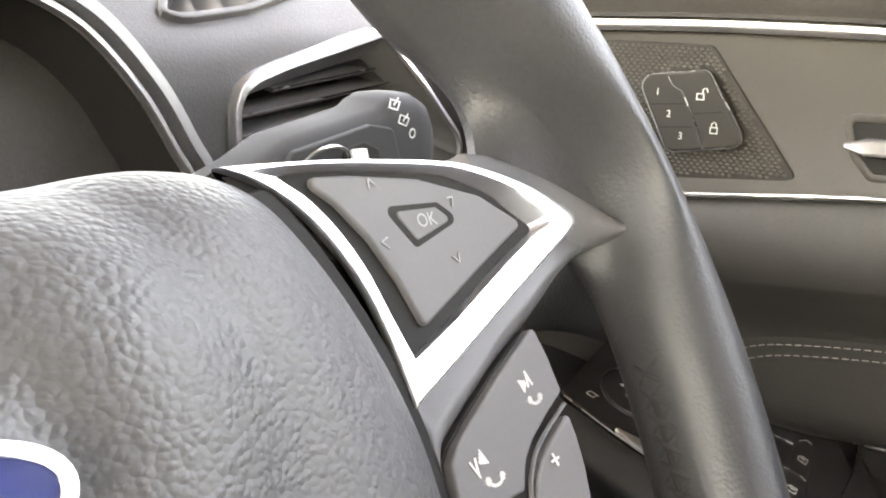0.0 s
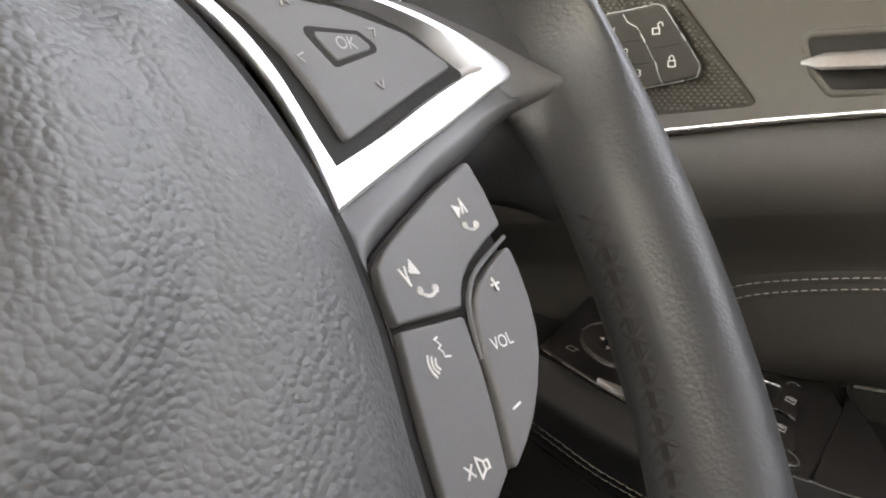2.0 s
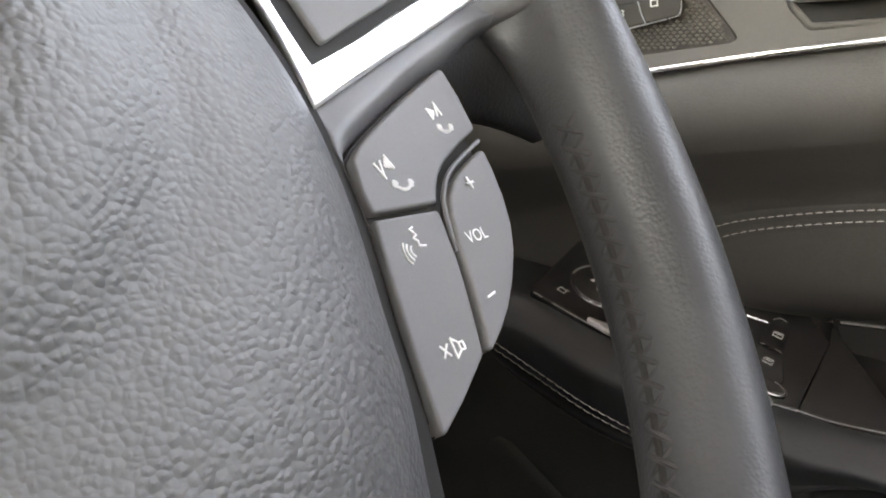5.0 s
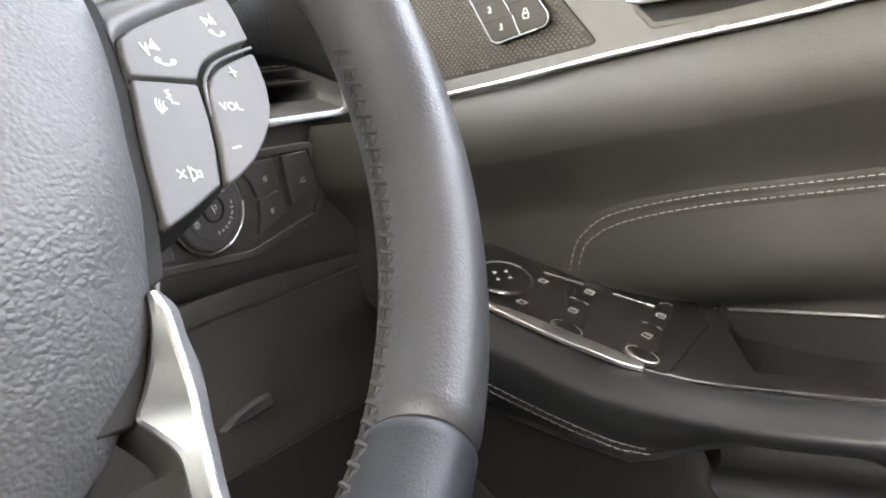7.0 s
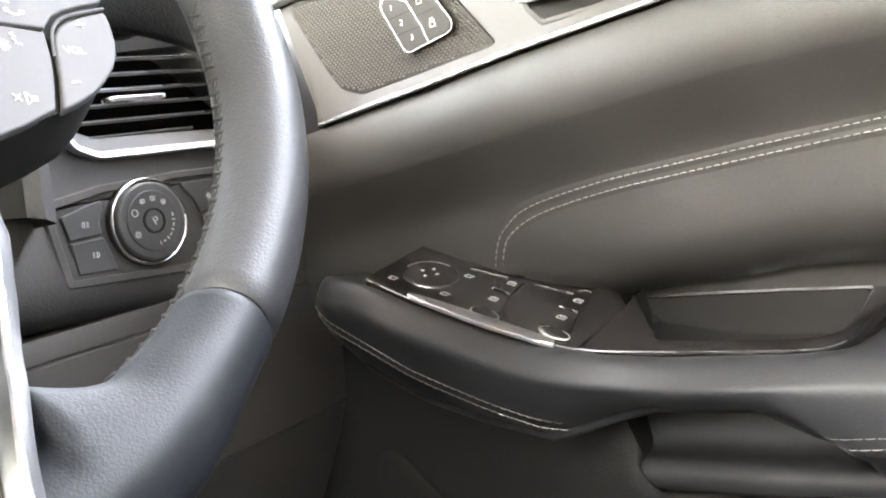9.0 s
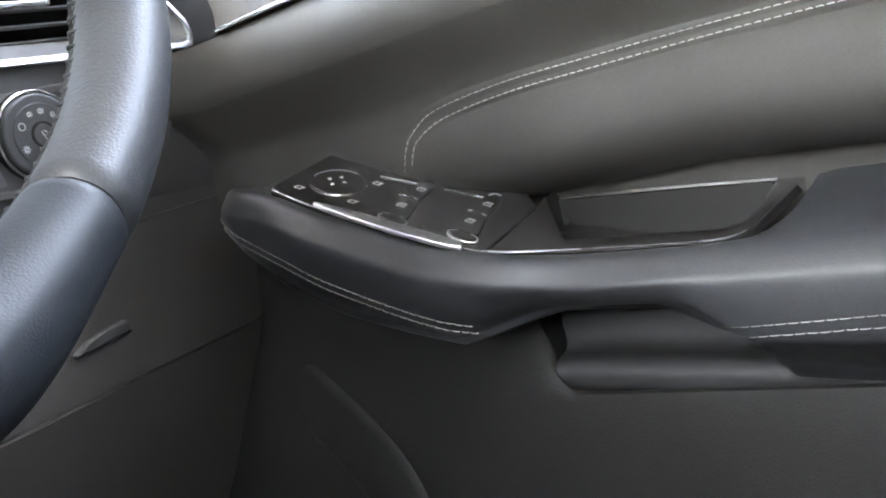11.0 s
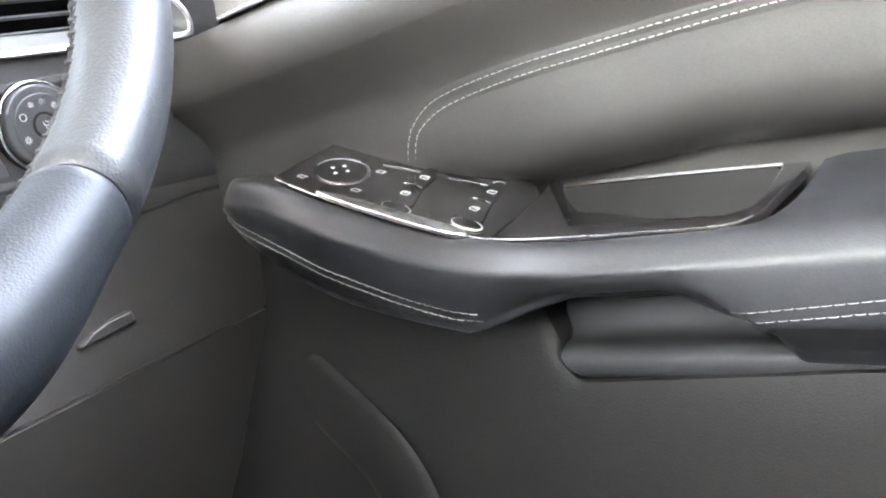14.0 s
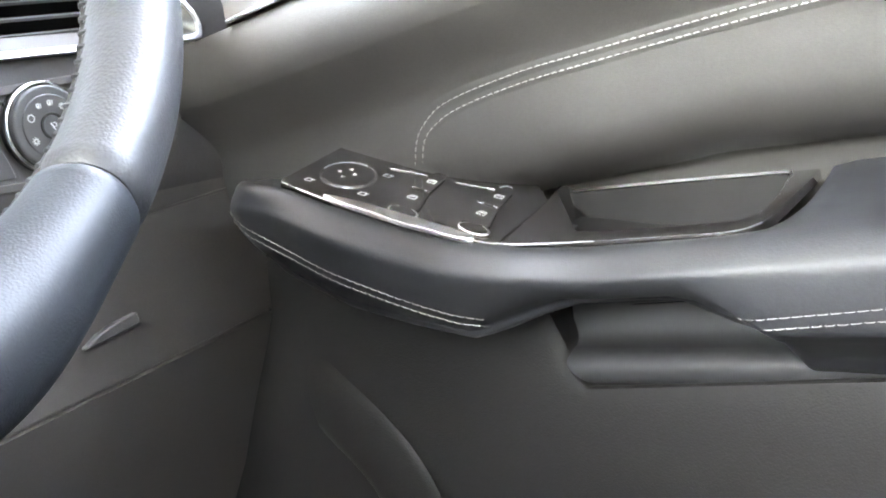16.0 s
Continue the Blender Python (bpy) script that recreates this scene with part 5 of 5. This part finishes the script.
mirror = dpart("mirror_knob", plate(disc(0.3738, 0.0743, 0.0146), 0.001, 0.0026, onp, 0.0008), GLOSS, panel, "round mirror adjuster")
dpart("knob_rim", tube([onp(p[0], p[1], 0.0018) for p in disc(0.3738, 0.0743, 0.0154)], 0.00045, seg=6, up=tuple(PN), closed=True), SILVER, mirror, "thin chrome rim")
for dx, dy in ((-0.0010, 0.0046), (0.0046, 0.0008), (-0.0052, 0.0000), (0.0008, -0.0038)):
    turn = math.atan2(dy, dx)
    tri = [(0.3742 + dx + r * math.cos(turn + a), 0.0749 + dy + r * math.sin(turn + a)) for r, a in ((0.0015, 0.0), (0.0013, 2.1), (0.0013, -2.1))]
    dpart("adjust_arrow", plate(tri, 0.002, 0.0029, onp, 0.0001, 1), PRINT, mirror)
FOLD = [[(-0.0014, -0.001), (0.0014, -0.001), (0.0014, 0.001), (-0.0008, 0.001), (-0.0014, -0.001)], [(0.0014, 0.0006), (0.0022, 0.0012)]]
for cx, cy in ((0.3566, 0.0880), (0.3608, 0.0560), (0.3865, 0.0576)):
    dpart("mirror_symbol", strokes(shift(FOLD, cx, cy, 1.4, -90), 0.00024, onp, base=0.0016), PRINT, panel)
WIN = [[(-0.0012, -0.0010), (-0.0012, 0.0006), (-0.0005, 0.0012), (0.0014, 0.0012), (0.0014, -0.0010), (-0.0012, -0.0010)], [(-0.0006, 0.0004), (0.0009, 0.0004)]]
for ox, oy in ((0.0, 0.0), (0.0068, -0.0366)):
    rear_half = round_poly([(0.3822, 0.0396), (0.4010, 0.0392), (0.4066, 0.0368), (0.4070, 0.0330), (0.4010, 0.0300), (0.3826, 0.0282)], 0.0016)
    near_half = round_poly([(0.3590, 0.0372), (0.3806, 0.0394), (0.3810, 0.0276), (0.3640, 0.0226), (0.3600, 0.0236)], 0.0016)
    for o, a, c in ((rear_half, 0.3930, 0.0337), (near_half, 0.3714, 0.0322)):
        o = [(p[0] + ox, p[1] + oy) for p in o]
        sw = dpart("window_switch", plate(o, 0.001, 0.0029, onp, 0.0008), GLOSS, panel, "black window switch")
        dpart("window_symbol", strokes(shift(WIN, a + ox, c + oy, 1.6, -90), 0.00024, onp, base=0.0029), PRINT, sw)
    # silver tubes added as the glint along the gloss edges
    for tip in ([(0.4036, 0.0386), (0.4066, 0.0368), (0.4074, 0.0349), (0.4068, 0.0328)], [(0.3812, 0.0396), (0.3832, 0.0345), (0.3820, 0.0284)]):
        dpart("switch_glint", tube([onp(p[0] + ox, p[1] + oy, 0.0026) for p in curve(tip, 4)], 0.00015, seg=6, up=tuple(PN)), SILVER, panel, "fine silver tube painting the reflection on the switch's edge")
    e = disc(0.3560 + ox, 0.0278 + oy, 0.0044, 0.0080, 30)
    dpart("switch_lip", plate(e, 0.001, 0.0034, onp, 0.0014), GLOSS, panel, "scooped switch front")
    dpart("lip_edge", tube([onp(p[0], p[1], 0.0024) for p in e], 0.00045, seg=6, up=tuple(PN), closed=True), BRUSHED, panel, "fine chrome edge")
    dpart("switch_line", tube([onp(0.3945 + 1.15 * ox, 0.0608 + oy, 0.0020), onp(0.3992 + 1.15 * ox, 0.0400 + oy, 0.0020)], 0.00030, seg=6, up=tuple(PN)), SILVER, panel)

# grab pocket behind the switches
PK = [(0.3575, -0.0245), (0.3535, -0.0400), (0.3518, -0.0750), (0.3525, -0.1209), (0.3535, -0.1355), (0.3570, -0.1434), (0.3646, -0.1481), (0.3740, -0.1500), (0.4180, -0.1520), (0.4620, -0.1540), (0.4600, -0.0170), (0.4150, -0.0240), (0.4000, -0.0240)]


def pkw(a, b, h):
    k = ease((-0.024 - b) / 0.06)
    return Vector((a, b, -0.1735 + (a - 0.355) * (0.215 * (1 - k) + 0.13 * k) + h))



pk_o = resample(round_poly(PK, 0.004), (0.405, -0.085), 120)
pk_i = resample(round_poly([(0.3870, -0.0500), (0.3705, -0.0610), (0.3690, -0.0850), (0.3695, -0.1200), (0.3725, -0.1370), (0.3825, -0.1432), (0.4070, -0.1440), (0.4500, -0.1400), (0.4500, -0.0200), (0.4300, -0.0220)], 0.004), (0.405, -0.085), 120)
pocket = dpart("grab_pocket", collar(pk_o, pk_i, -0.004, 0.0012, pkw, 0.0006), GLOSS, label="gloss black surround of the grab pocket")
dpart("pocket_well", loops([[pkw(p.x, p.y, 0.0005) for p in pk_i], [pkw(0.41 + (p.x - 0.41) * 0.9, -0.085 + (p.y + 0.085) * 0.94, -0.020) for p in pk_i]], cap0=False), DARK, pocket, "deep dark well")
dpart("pocket_bead", tube([pkw(p[0], p[1], 0.0016) for p in curve([(0.3570, -0.0235), (0.3532, -0.0400), (0.3513, -0.0750), (0.3520, -0.1209), (0.3530, -0.1358), (0.3566, -0.1438), (0.3644, -0.1486), (0.3740, -0.1504)], 6)], 0.00024, seg=6), SILVER, pocket, "fine silver bead")
dpart("pocket_line", tube(curve([(0.4470, -0.0150, -0.1594), (0.4468, -0.0566, -0.1590), (0.4468, -0.0881, -0.1590), (0.4470, -0.1175, -0.1593), (0.4470, -0.1410, -0.1596)], 6), 0.0008, seg=6), BRUSHED, pocket, "bright silver edge")
dpart("pocket_wall", plate(round_poly([(-0.016, -0.160), (-0.1415, -0.160), (-0.133, -0.185), (-0.040, -0.185)], 0.003), -0.004, 0.002, on(0.447), 0.0008), DARK, pocket, "dark outer wall")

# lower door
LOWP = [(0.47, -0.200), (0.426, -0.206), (0.424, -0.230), (0.4215, -0.2530), (0.4200, -0.2700), (0.4185, -0.29), (0.416, -0.40), (0.422, -0.60)]


def low_section(y):
    """The panel's line from top to bottom: up to the armrest ahead of the pull cup, cut off at a rounded edge below it."""
    zt = -0.2662 - 0.0637 * y
    if y > 0.14:
        return [(0.440, -0.02), (0.432, -0.12)] + LOWP[2:]
    w = ease((0.004 - y) / 0.034)
    edge = [(0.47, zt - 0.003), (0.430, zt - 0.0010), (0.4225, zt), (0.4208, zt - 0.0012), (0.4200, zt - 0.005), (0.4185, -0.29), (0.416, -0.40), (0.422, -0.60)]
    return [(a + (c - a) * w, b + (d - b) * w) for (a, b), (c, d) in zip(LOWP, edge)]


dpart("lower_panel", loops([[Vector((x, y, z)) for x, z in low_section(y)] for y in [0.32, 0.25, 0.16, 0.10, 0.05, 0.01] + [0.004 - 0.003 * k for k in range(13)] + [-0.05, -0.1, -0.2, -0.4, -0.75]], closed=False), LOWER, label="dark grained lower door panel", sharp=35)
cup_y = [-0.012, -0.03, -0.06, -0.09, -0.12, -0.15, -0.18, -0.25]
SCOOP = [(0.4300, -0.2640), (0.4255, -0.2610), (0.4235, -0.2560), (0.4240, -0.2510), (0.4275, -0.2470), (0.4330, -0.2452), (0.4400, -0.2440), (0.4455, -0.2400), (0.4480, -0.2320), (0.4490, -0.2200), (0.4500, -0.2060), (0.4520, -0.1960)]
dpart("pull_cup", loops([[Vector((p.x, y, p.y - 0.02 * (y + 0.08))) for p in curve(SCOOP, 4)] for y in cup_y], closed=False), CUP_GREY, label="satin grey pull cup with a rounded lower lip", sharp=60)
dpart("cup_seam", tube(curve([(0.4478, -0.050, -0.2250), (0.4478, -0.09, -0.2235), (0.4482, -0.120, -0.2225)], 4), 0.0005, seg=6), DARK, label="fine dark seam")
BIN = curve([(0.4290, 0.205, -0.258), (0.4215, 0.170, -0.275), (0.4165, 0.148, -0.288), (0.4150, 0.130, -0.302), (0.4140, 0.113, -0.319), (0.4130, 0.101, -0.338), (0.4125, 0.095, -0.362), (0.4125, 0.091, -0.430), (0.414, 0.090, -0.55)], 5)
dpart("door_bin_rib", tube(BIN, 0.024, 0.0034, 16, up=(1, 0, 0)), LOWER, label="rounded edge of the storage bin", sharp=60)
dpart("door_shell", box(0.462, 0.490, -0.78, 0.172, -0.6, 0.10, 0.004), HARD, label="dark inner door shell")
